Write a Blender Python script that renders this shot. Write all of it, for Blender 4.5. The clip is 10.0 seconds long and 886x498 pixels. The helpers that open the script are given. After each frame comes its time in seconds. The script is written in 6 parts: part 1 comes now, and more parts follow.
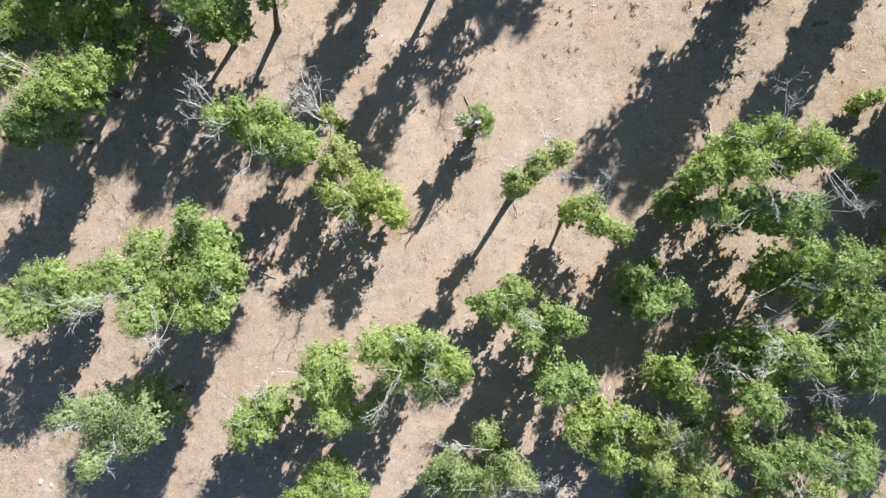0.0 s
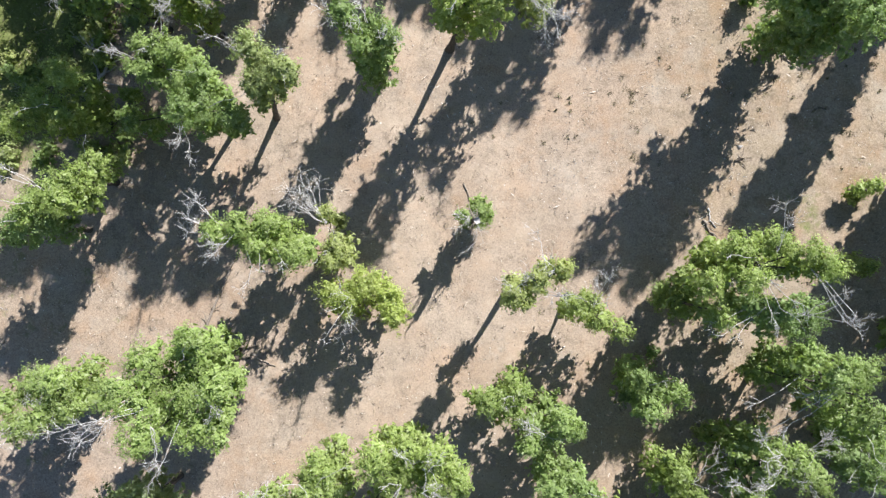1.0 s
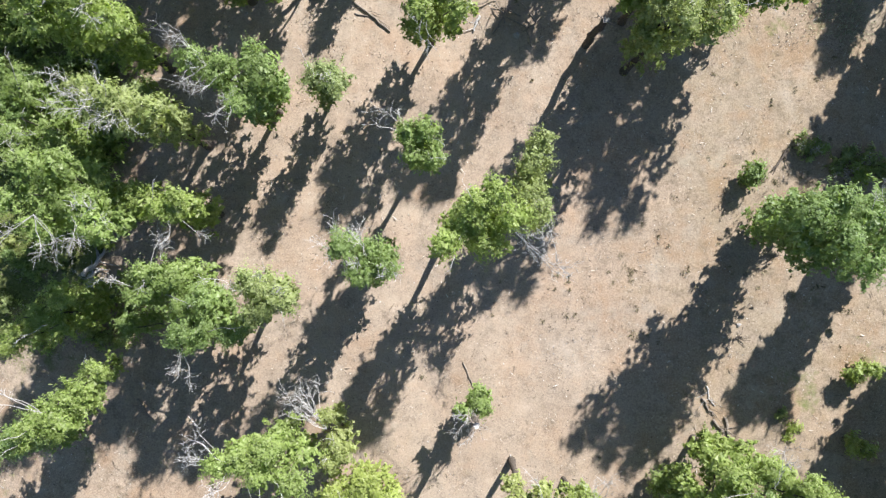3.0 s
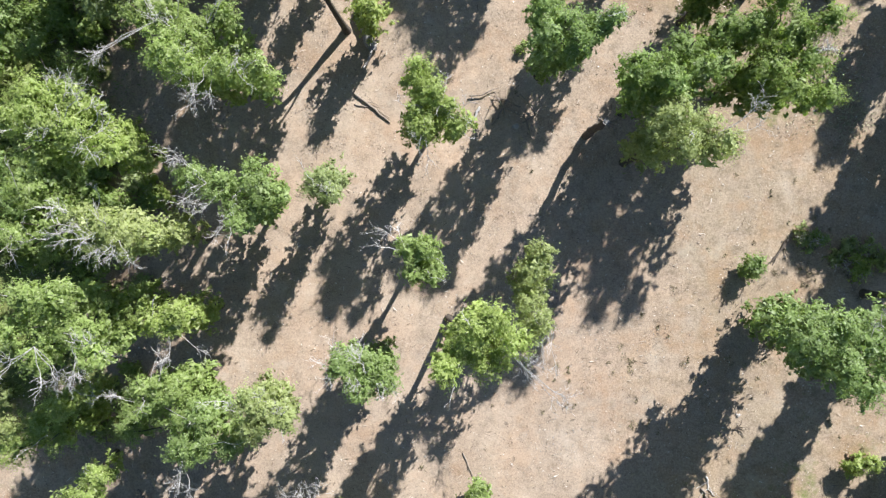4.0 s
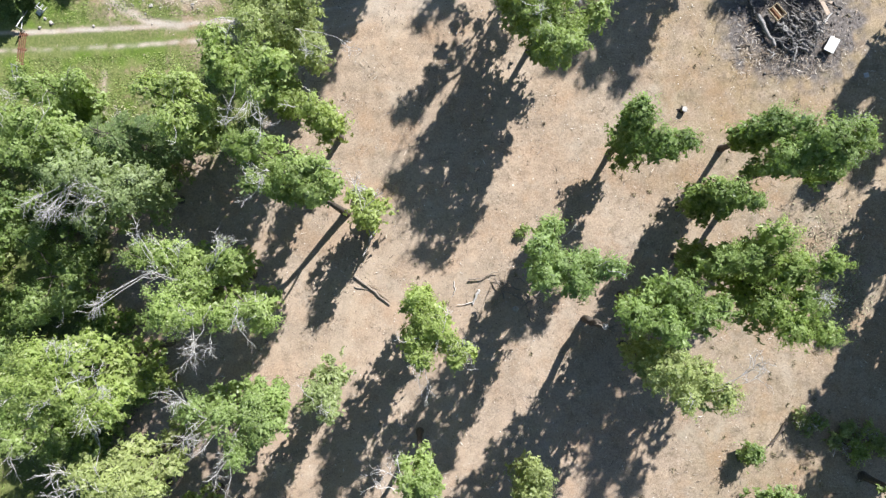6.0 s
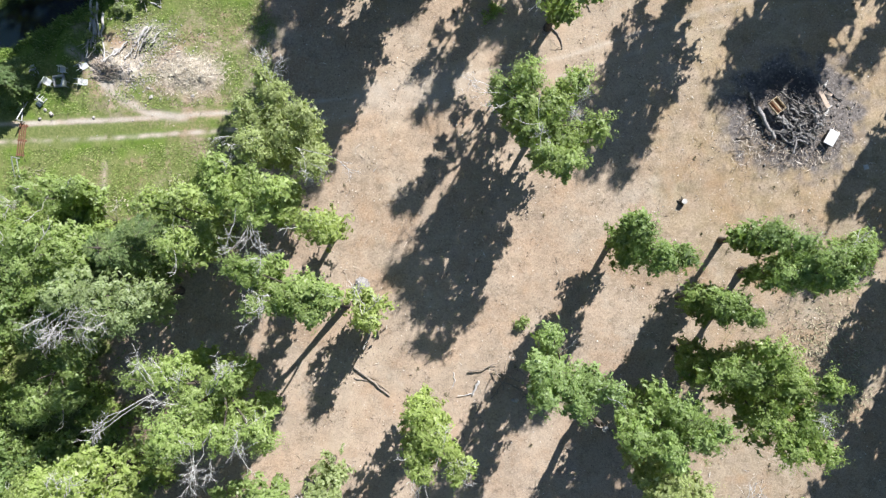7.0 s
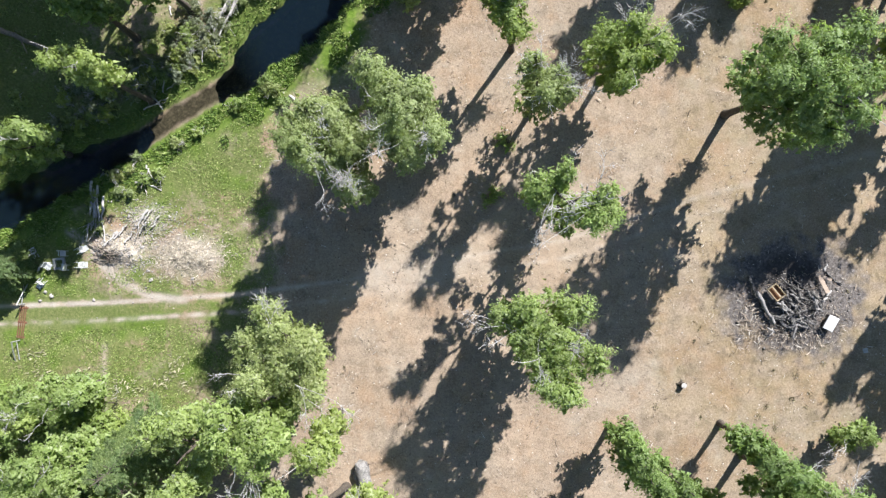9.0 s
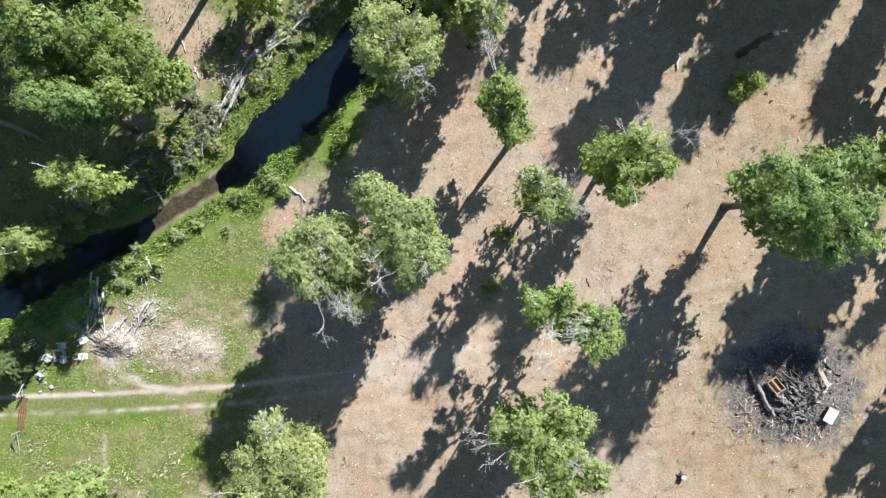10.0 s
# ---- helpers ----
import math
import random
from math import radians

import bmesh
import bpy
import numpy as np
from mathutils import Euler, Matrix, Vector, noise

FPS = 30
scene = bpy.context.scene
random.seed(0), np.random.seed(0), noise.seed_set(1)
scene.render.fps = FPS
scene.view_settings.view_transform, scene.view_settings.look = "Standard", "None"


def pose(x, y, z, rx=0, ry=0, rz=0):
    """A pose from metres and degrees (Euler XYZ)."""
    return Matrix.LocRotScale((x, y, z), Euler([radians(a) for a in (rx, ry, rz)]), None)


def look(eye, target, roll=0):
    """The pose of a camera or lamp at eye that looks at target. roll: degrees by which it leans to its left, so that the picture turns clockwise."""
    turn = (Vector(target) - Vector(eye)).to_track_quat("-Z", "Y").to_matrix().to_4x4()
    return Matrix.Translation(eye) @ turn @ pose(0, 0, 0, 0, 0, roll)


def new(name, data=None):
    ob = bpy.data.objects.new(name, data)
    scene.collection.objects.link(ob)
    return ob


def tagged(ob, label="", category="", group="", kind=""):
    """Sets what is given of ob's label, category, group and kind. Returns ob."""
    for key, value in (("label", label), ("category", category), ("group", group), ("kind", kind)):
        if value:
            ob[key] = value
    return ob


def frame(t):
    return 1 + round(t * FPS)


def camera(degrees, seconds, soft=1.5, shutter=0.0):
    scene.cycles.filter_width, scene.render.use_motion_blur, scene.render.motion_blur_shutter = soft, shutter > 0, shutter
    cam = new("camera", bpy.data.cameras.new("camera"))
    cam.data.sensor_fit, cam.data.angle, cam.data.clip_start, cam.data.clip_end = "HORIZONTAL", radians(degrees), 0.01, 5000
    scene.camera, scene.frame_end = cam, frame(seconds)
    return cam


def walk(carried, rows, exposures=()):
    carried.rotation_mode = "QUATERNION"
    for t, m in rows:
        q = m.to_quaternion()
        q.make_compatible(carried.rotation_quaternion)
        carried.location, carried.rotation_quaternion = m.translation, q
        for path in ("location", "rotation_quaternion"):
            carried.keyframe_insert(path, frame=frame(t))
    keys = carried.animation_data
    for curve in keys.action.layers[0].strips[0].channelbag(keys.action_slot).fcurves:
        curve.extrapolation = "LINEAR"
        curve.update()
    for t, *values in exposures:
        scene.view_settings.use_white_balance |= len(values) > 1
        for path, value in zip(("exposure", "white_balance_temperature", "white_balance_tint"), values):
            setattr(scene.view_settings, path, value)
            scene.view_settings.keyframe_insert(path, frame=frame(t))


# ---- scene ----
cam = camera(72.0, 10.0, soft=1.4)
# seconds, x, y, height, forward tilt, heading
PATH = [
    (0.0, -0.035, 0.195, 53.912, 0.42, 0.33),
    (0.5, -0.028, 4.162, 53.952, 0.28, 0.26),
    (1.0, -0.022, 8.159, 53.987, 0.16, 0.20),
    (1.5, -0.015, 12.181, 54.016, 0.05, 0.16),
    (2.0, -0.008, 16.223, 54.041, -0.05, 0.12),
    (2.5, -0.002, 20.279, 54.060, -0.13, 0.09),
    (4.0, 0.013, 32.494, 54.090, -0.31, 0.06),
    (4.5, 0.016, 36.571, 54.091, -0.35, 0.07),
    (5.0, 0.019, 40.647, 54.088, -0.39, 0.08),
    (5.5, 0.020, 44.720, 54.082, -0.42, 0.09),
    (7.0, 0.014, 56.912, 54.042, -0.48, 0.15),
    (7.5, 0.008, 60.968, 54.022, -0.49, 0.18),
    (8.0, 0.001, 65.021, 53.999, -0.50, 0.20),
    (8.5, -0.009, 69.073, 53.974, -0.51, 0.22),
    (9.0, -0.021, 73.126, 53.947, -0.52, 0.24),
    (9.5, -0.036, 77.184, 53.917, -0.53, 0.26),
    (10.0, -0.054, 81.249, 53.885, -0.55, 0.27),
]
walk(cam, [(t, pose(x, y, z, tilt, 0, head)) for t, x, y, z, tilt, head in PATH], exposures=[(0, 1.27)])

# ---- light: one sun, clear sky ----
SUN_HIGH, SUN_FROM = 35.0, 31.0  # degrees above the horizon; degrees from +y towards +x
e, a = radians(SUN_HIGH), radians(SUN_FROM)
to_sun = Vector((math.sin(a) * math.cos(e), math.cos(a) * math.cos(e), math.sin(e)))
sun = new("sun", bpy.data.lights.new("sun", "SUN"))
sun.data.energy, sun.data.angle, sun.data.color = 5.0, radians(0.53), (1.0, 0.97, 0.945)
sun.matrix_world = look(to_sun * 200, (0, 0, 0))
world = bpy.data.worlds.new("sky")
scene.world = world
world.use_nodes = True
wn = world.node_tree.nodes
sky = wn.new("ShaderNodeTexSky")
sky.sky_type, sky.sun_disc = "NISHITA", False
sky.sun_elevation, sky.sun_rotation = e, a
sky.dust_density, sky.ozone_density = 0.3, 3.0
wn["Background"].inputs[1].default_value = 0.062
world.node_tree.links.new(sky.outputs[0], wn["Background"].inputs[0])


# ---- materials ----
class Nodes:
    """Short hand for node trees."""

    def __init__(self, name):
        self.mat = bpy.data.materials.new(name)
        self.mat.use_nodes = True
        self.tree = self.mat.node_tree
        self.bsdf = self.tree.nodes["Principled BSDF"]
        self.out = self.tree.nodes["Material Output"]

    def add(self, kind, **props):
        n = self.tree.nodes.new("ShaderNode" + kind)
        for k, v in props.items():
            if k == "data_type":
                n.data_type = v
            elif k == "operation":
                n.operation = v
            elif k == "blend_type":
                n.blend_type = v
            elif k == "attribute_name":
                n.attribute_name = v
            elif k == "feature":
                n.feature = v
        return n

    def link(self, a, b):
        self.tree.links.new(a, b)

    def noise(self, scale, detail=4.0, rough=0.6, stretch=None):
        co = self.add("TexCoord").outputs["Object"]
        if stretch:
            m = self.add("Mapping")
            m.inputs["Scale"].default_value = stretch
            self.link(co, m.inputs["Vector"])
            co = m.outputs[0]
        n = self.add("TexNoise")
        n.inputs["Scale"].default_value, n.inputs["Detail"].default_value, n.inputs["Roughness"].default_value = scale, detail, rough
        self.link(co, n.inputs["Vector"])
        return n.outputs["Fac"]

    def ramp(self, fac, stops):
        r = self.add("ValToRGB")
        el = r.color_ramp.elements
        while len(el) < len(stops):
            el.new(0.5)
        for i, (p, c) in enumerate(stops):
            el[i].position, el[i].color = p, (*c, 1) if len(c) == 3 else c
        self.link(fac, r.inputs[0])
        return r.outputs[0]

    def mix(self, fac, one, two, how="MIX"):
        m = self.add("MixRGB", blend_type=how)
        for i, v in enumerate((fac, one, two)):
            if isinstance(v, (int, float)):
                m.inputs[i].default_value = v
            elif isinstance(v, tuple):
                m.inputs[i].default_value = (*v, 1)
            else:
                self.link(v, m.inputs[i])
        return m.outputs[0]

    def math(self, how, one, two=0.0, clamp=False):
        m = self.add("Math", operation=how)
        m.use_clamp = clamp
        for i, v in enumerate((one, two)):
            if isinstance(v, (int, float)):
                m.inputs[i].default_value = v
            else:
                self.link(v, m.inputs[i])
        return m.outputs[0]

    def bump(self, height, strength, distance):
        b = self.add("Bump")
        b.inputs["Strength"].default_value, b.inputs["Distance"].default_value = strength, distance
        self.link(height, b.inputs["Height"])
        self.link(b.outputs[0], self.bsdf.inputs["Normal"])

    def base(self, colour, rough=0.9):
        if isinstance(colour, tuple):
            self.bsdf.inputs["Base Color"].default_value = (*colour, 1)
        else:
            self.link(colour, self.bsdf.inputs["Base Color"])
        self.bsdf.inputs["Roughness"].default_value = rough
        return self.mat


def grey(v):
    return (v, v, v)


def leaf_material(name, dark, mid, pale, dry):
    n = Nodes(name)
    geo = n.add("NewGeometry")
    tone = n.ramp(geo.outputs["Random Per Island"], [(0.0, dark), (0.45, mid), (0.85, pale), (1.0, dry)])
    patch = n.ramp(n.noise(0.35, 3), [(0.3, grey(0.8)), (0.7, grey(1.15))])
    info = n.ramp(n.add("ObjectInfo").outputs["Random"], [(0.0, (0.86, 0.9, 0.95)), (1.0, (1.12, 1.06, 0.9))])
    col = n.mix(1.0, n.mix(1.0, tone, patch, "MULTIPLY"), info, "MULTIPLY")
    n.base(col, 0.5)
    n.bsdf.inputs["Specular IOR Level"].default_value = 0.3
    tr = n.add("BsdfTranslucent")
    n.link(n.mix(1.0, col, (1.25, 1.3, 0.7), "MULTIPLY"), tr.inputs[0])
    m = n.add("MixShader")
    m.inputs[0].default_value = 0.45
    n.link(n.bsdf.outputs[0], m.inputs[1])
    n.link(tr.outputs[0], m.inputs[2])
    n.link(m.outputs[0], n.out.inputs[0])
    return n.mat


LEAF = {
    "c": leaf_material("leaf_green", (0.204, 0.279, 0.093), (0.264, 0.353, 0.123), (0.316, 0.404, 0.161), (0.408, 0.466, 0.293)),
    "d": leaf_material("leaf_deep_green", (0.164, 0.241, 0.074), (0.216, 0.304, 0.099), (0.264, 0.353, 0.130), (0.351, 0.416, 0.244)),
    "y": leaf_material("leaf_yellow_green", (0.248, 0.320, 0.099), (0.308, 0.387, 0.132), (0.356, 0.433, 0.174), (0.432, 0.483, 0.312)),
    "w": leaf_material("leaf_grey_green", (0.235, 0.289, 0.122), (0.301, 0.362, 0.160), (0.355, 0.412, 0.202), (0.437, 0.478, 0.311)),
    "g": leaf_material("leaf_dull_grey", (0.150, 0.182, 0.114), (0.210, 0.246, 0.164), (0.273, 0.311, 0.228), (0.396, 0.420, 0.365)),
    "j": leaf_material("needle_grey_green", (0.106, 0.163, 0.066), (0.175, 0.247, 0.108), (0.250, 0.325, 0.162), (0.350, 0.416, 0.240)),
}


def wood_material(name, dark, mid, pale, scale=3.0, stretch=(1, 1, 0.25), rough=0.9):
    n = Nodes(name)
    grain = n.noise(scale * 4, 6, 0.65, stretch)
    col = n.ramp(grain, [(0.25, dark), (0.5, mid), (0.78, pale)])
    col = n.mix(0.5, col, n.ramp(n.noise(0.9, 4), [(0.3, grey(0.6)), (0.7, grey(1.3))]), "MULTIPLY")
    n.bump(grain, 0.6, 0.03)
    return n.base(col, rough)


BARK = wood_material("bark", (0.027, 0.021, 0.017), (0.076, 0.062, 0.050), (0.152, 0.129, 0.110))
DEAD = wood_material("bleached_wood", (0.25, 0.236, 0.226), (0.44, 0.422, 0.408), (0.6, 0.582, 0.565))
LOGWOOD = wood_material("weathered_log", (0.076, 0.061, 0.046), (0.205, 0.171, 0.141), (0.350, 0.312, 0.270))
CHAR = wood_material("charred_log", (0.01, 0.01, 0.01), (0.085, 0.08, 0.077), (0.34, 0.325, 0.31))
ASHWOOD = wood_material("ash_grey_wood", (0.07, 0.067, 0.065), (0.23, 0.22, 0.215), (0.44, 0.425, 0.41))
SAWN = wood_material("sawn_timber", (0.319, 0.243, 0.144), (0.441, 0.357, 0.236), (0.547, 0.464, 0.342), 2)


def stone_material(name, dark, mid, pale):
    n = Nodes(name)
    f = n.noise(6, 6)
    col = n.ramp(f, [(0.25, dark), (0.55, mid), (0.8, pale)])
    col = n.mix(1.0, col, n.ramp(n.add("ObjectInfo").outputs["Random"], [(0, grey(0.75)), (1, grey(1.2))]), "MULTIPLY")
    isl = n.ramp(n.add("NewGeometry").outputs["Random Per Island"], [(0, grey(0.8)), (1, grey(1.15))])
    n.bump(f, 0.5, 0.03)
    return n.base(n.mix(1.0, col, isl, "MULTIPLY"), 0.9)


STONE = stone_material("pale_stone", (0.205, 0.190, 0.179), (0.319, 0.300, 0.285), (0.456, 0.437, 0.418))
RUBBLE = stone_material("broken_rubble", (0.274, 0.255, 0.247), (0.403, 0.380, 0.361), (0.532, 0.509, 0.486))
CONCRETE = stone_material("concrete", (0.258, 0.258, 0.258), (0.365, 0.365, 0.357), (0.471, 0.471, 0.464))


def plain(name, col, rough=0.7, metal=0.0, spread=0.25):
    n = Nodes(name)
    c = n.ramp(n.noise(5, 5), [(0.25, tuple(v * (1 - spread) for v in col)), (0.75, tuple(v * (1 + spread) for v in col))])
    n.bsdf.inputs["Metallic"].default_value = metal
    return n.base(c, rough)


RUST = plain("rusted_steel", (0.152, 0.072, 0.042), 0.85, 0.0, 0.5)
WHITE = plain("white_board", (0.593, 0.600, 0.608), 0.5, 0.0, 0.06)

# litter, twigs and grass blades: tone from piece to piece
n = Nodes("litter")
LITTER = n.base(n.ramp(n.add("NewGeometry").outputs["Random Per Island"], [(0.0, (0.076, 0.059, 0.046)), (0.3, (0.175, 0.131, 0.095)), (0.6, (0.312, 0.255, 0.198)), (0.88, (0.456, 0.403, 0.342)), (1.0, (0.608, 0.578, 0.532))]), 0.9)
n = Nodes("grass_blade")
GRASS = n.base(n.ramp(n.add("NewGeometry").outputs["Random Per Island"], [(0.0, (0.084, 0.129, 0.023)), (0.5, (0.152, 0.220, 0.042)), (0.85, (0.220, 0.266, 0.076)), (1.0, (0.27, 0.27, 0.12))]), 0.7)
n = Nodes("pale_straw")
STRAW = n.base(n.ramp(n.add("NewGeometry").outputs["Random Per Island"], [(0.0, (0.26, 0.22, 0.165)), (0.5, (0.43, 0.375, 0.29)), (1.0, (0.6, 0.54, 0.44))]), 0.85)
n = Nodes("lush_blade")
LUSH = n.base(n.ramp(n.add("NewGeometry").outputs["Random Per Island"], [(0.0, (0.045, 0.095, 0.01)), (0.5, (0.10, 0.175, 0.022)), (0.85, (0.18, 0.25, 0.05)), (1.0, (0.30, 0.32, 0.14))]), 0.7)
n = Nodes("dry_weed")
WEED = n.base(n.ramp(n.add("NewGeometry").outputs["Random Per Island"], [(0.0, (0.167, 0.167, 0.091)), (0.5, (0.258, 0.251, 0.152)), (1.0, (0.418, 0.380, 0.274))]), 0.8)

n = Nodes("dry_tuft_blade")
TUFT = n.base(n.ramp(n.add("NewGeometry").outputs["Random Per Island"], [(0.0, (0.076, 0.065, 0.038)), (0.5, (0.144, 0.129, 0.068)), (1.0, (0.251, 0.220, 0.129))]), 0.85)


# ---- the lie of the land ----
STREAM = [(-75, 62), (-55, 69.5), (-39.6, 75.7), (-35.6, 77.9), (-31.3, 80.2), (-27.0, 82.2), (-25.0, 83.6), (-21.3, 85.9), (-18.3, 87.8), (-16.5, 90.4), (-12.9, 92.9), (-10.4, 95.6), (-8.5, 97.4), (-4.8, 102.6), (3, 112), (20, 126), (60, 150)]
WATER = -0.6
TRACK = [(-120, 62), (-39.2, 66.6), (-29.2, 67.0), (-17.7, 67.8), (-8.2, 69.1), (-1.2, 70.6), (10.8, 72.7), (23.2, 76.7), (39.1, 80.8), (90, 100)]
PATHWAY = [(-29.9, 64.0), (-30.0, 60.0), (-30.3, 56.0)]
TRAIL = [(-33.0, 74.0), (-30.6, 72.2), (-30.0, 71.0), (-28.2, 69.5), (-26.0, 68.4), (-23.0, 68.0)]


def line_distance(x, y, line):
    """Signed distance of points to a line of corners: plus on its right side."""
    best, side = np.full(x.shape, 1e9), np.zeros(x.shape)
    for (x0, y0), (x1, y1) in zip(line, line[1:]):
        dx, dy = x1 - x0, y1 - y0
        k = np.clip(((x - x0) * dx + (y - y0) * dy) / (dx * dx + dy * dy), 0, 1)
        d = np.hypot(x - x0 - k * dx, y - y0 - k * dy)
        s = np.sign((x - x0) * dy - (y - y0) * dx)
        side, best = np.where(d < best, s, side), np.minimum(d, best)
    return best, side


def step(lo, hi, v):
    k = np.clip((v - lo) / (hi - lo), 0, 1)
    return k * k * (3 - 2 * k)


def waves(x, y, size, seed):
    """Soft uneven field of about -1 to 1."""
    r = np.random.RandomState(seed)
    out = 0
    for i in range(9):
        f, d, p = (1 + 1.6 * r.rand()) / size, r.rand() * 6.28, r.rand() * 6.28
        out = out + np.sin(6.28 * f * (x * np.cos(d) + y * np.sin(d)) + p)
    return out / 4.5


def channel(x):
    """Half width and depth of the stream along its way: two dark pools and a shallow run between them."""
    return np.interp(x, (-45, -31, -26, -20, -17, -14, 0), (1.7, 1.3, 1.15, 1.15, 1.6, 2.0, 2.0)), np.interp(x, (-33, -25.0, -20.5, -13.5), (1.3, 0.12, 0.12, 1.4))


def land(x, y):
    """Height of the ground."""
    x, y = np.asarray(x, float), np.asarray(y, float)
    d, _ = line_distance(x, y, STREAM)
    z = 0.10 * waves(x, y, 14, 3) + 0.035 * waves(x, y, 3.5, 4)
    half, deep = channel(x)
    edge = d + 0.3 * waves(x, y, 4, 5) + 0.12 * waves(x, y, 1.2, 8)
    z = z - deep * (1 - step(half - 0.7, half + 0.5, edge)) - 0.35 * (1 - step(half, half + 2.2, edge))
    for px, py, r, h in ((-29.5, 72.6, 1.3, 0.4), (-28.4, 72.3, 1.2, 0.5), (-27.2, 71.8, 1.0, 0.25), (-23.4, 71.9, 1.0, 0.22), (-22.2, 72.2, 1.4, 0.4), (-20.9, 71.7, 1.0, 0.28), (-26.0, 75.0, 1.6, 0.2), (31.1, 68.2, 4.2, 0.35)):
        q = np.hypot(x - px, y - py) / r
        z = z + h * np.exp(-2.0 * q * q) * (1 + 0.35 * waves(x, y, 1.6, 6))
    return z


def ground_at(x, y):
    return float(land(np.array([x]), np.array([y]))[0])


def mesh_object(name, verts, faces, mat, parent=None, label="", smooth=False):
    """One mesh object from arrays; all faces of one size."""
    verts, faces = np.asarray(verts, np.float32), np.asarray(faces, np.int32)
    me = bpy.data.meshes.new(name)
    me.vertices.add(len(verts))
    me.vertices.foreach_set("co", verts.ravel())
    k = faces.shape[1]
    me.loops.add(faces.size)
    me.loops.foreach_set("vertex_index", faces.ravel())
    me.polygons.add(len(faces))
    me.polygons.foreach_set("loop_start", np.arange(0, faces.size, k, dtype=np.int32))
    me.update(calc_edges=True)
    if smooth:
        me.polygons.foreach_set("use_smooth", np.ones(len(faces), bool))
    me.materials.append(mat)
    ob = new(name, me)
    if parent:
        ob.parent = parent
    if label:
        ob["label"] = label
    return ob


def part(name, bm, material, parent=None, label=""):
    me = bpy.data.meshes.new(name)
    bm.to_mesh(me)
    bm.free()
    me.materials.append(material)
    ob = new(name, me)
    if parent:
        ob.parent = parent
    if label:
        ob["label"] = label
    return ob


def spread(lo, hi, fine, far):
    inner = np.arange(lo, hi + 1e-6, fine)
    outer = np.geomspace(fine, far, 26).cumsum()
    return np.concatenate((lo - outer[::-1], inner, hi + outer))


gx, gy = spread(-44, 44, 0.4, 220), spread(-26, 108, 0.4, 220)
gy = np.unique(np.round(np.concatenate((gy, np.arange(62.0, 77.0, 0.1333))), 3))  # finer rows along the wheel ruts
X, Y = np.meshgrid(gx, gy)
Z = land(X, Y)
nx, ny = len(gx), len(gy)
i = np.arange(nx * ny).reshape(ny, nx)
quads = np.stack((i[:-1, :-1], i[:-1, 1:], i[1:, 1:], i[1:, :-1]), -1).reshape(-1, 4)

# ground cover, as masks over the land
stream_d, stream_side = line_distance(X, Y, STREAM)
track_d, track_side = line_distance(X, Y, TRACK)
trail_d = np.minimum(line_distance(X, Y, TRAIL)[0], line_distance(X, Y, PATHWAY)[0] + 0.22)
w1, w2 = waves(X, Y, 9, 11), waves(X, Y, 3, 12)
meadow = step(-13.0, -17.0, X + 1.6 * w1) * step(54, 60, Y + 2 * w1) * step(0.0, 0.5, stream_side)
bank = (1 - step(3.2, 7.0, stream_d + 1.2 * w1)) * 0.9
west = step(-27, -33, X + 3.5 * w1) * (0.22 + 0.63 * step(8, 26, Y))
far_bank = step(0.0, 0.5, -stream_side) * (0.62 + 0.3 * w1) * step(1, 3, stream_d)
far_bank *= 1 - 0.85 * np.exp(-(((X + 22.8) / 3.2) ** 2 + ((Y - 100.0) / 5.0) ** 2))
dry = 0.34 * np.exp(-(((X - 33) / 5) ** 2 + ((Y - 14) / 9) ** 2)) + 0.3 * np.exp(-(((X - 24) / 4) ** 2 + ((Y - 1) / 4) ** 2)) + 0.25 * np.exp(-(((X - 29) / 7) ** 2 + ((Y - 48) / 8) ** 2))
grass = np.clip(np.maximum.reduce([meadow * 0.7, bank * 0.95, west, far_bank, dry]), 0, 1)
for px, py, r in ((-28.9, 72.6, 2.6), (-22.6, 71.9, 3.0)):
    grass *= step(0.55, 1.25, np.hypot(X - px, Y - py) / r + 0.2 * w2)
rut = np.exp(-(((track_d - 0.78) / 0.2) ** 2)) * np.where(track_side > 0, np.clip(0.45 + 0.6 * w2, 0.0, 1), np.clip(0.9 + 0.25 * w2, 0.2, 1)) * (0.45 + 0.55 * step(-5, -15, X))
rut = np.clip(np.maximum(rut, 0.95 * np.exp(-((trail_d / 0.33) ** 2))), 0, 1)
rut = np.maximum(rut, 0.38 * step(1.6, 0.5, np.hypot((X + 3.5) / 6.0, (Y - 70.3 - 0.17 * (X + 3.5)) / 1.5)))
grass *= 1 - 0.9 * rut
half = channel(X)[0]
shore = stream_d - half
grass *= step(-0.5, -0.1, shore)
bed = 1 - step(-0.5, -0.1, shore + 0.15 * w2)
lush = (1 - step(1.2, 4.2, shore + 0.9 * w1)) * step(-0.4, 0.0, shore) * np.clip(0.85 + 0.3 * w2, 0, 1) * np.where(stream_side > 0, 1.0, 0.55)
lush = np.maximum(lush, meadow * 0.75 * step(0.05, 0.9, waves(X, Y, 7, 15) + 0.4 * w2) * (1 - rut))
lush = np.maximum(lush, 0.9 * np.exp(-(((X + 10.6) / 2.6) ** 2 + ((Y - 89.0) / 2.6) ** 2)))
w3 = waves(X, Y, 1.7, 13)
olive = step(13, 25, X + 3 * w1) * (0.55 + 0.45 * step(50, 60, Y)) * np.clip(0.8 + 0.35 * w2, 0, 1)
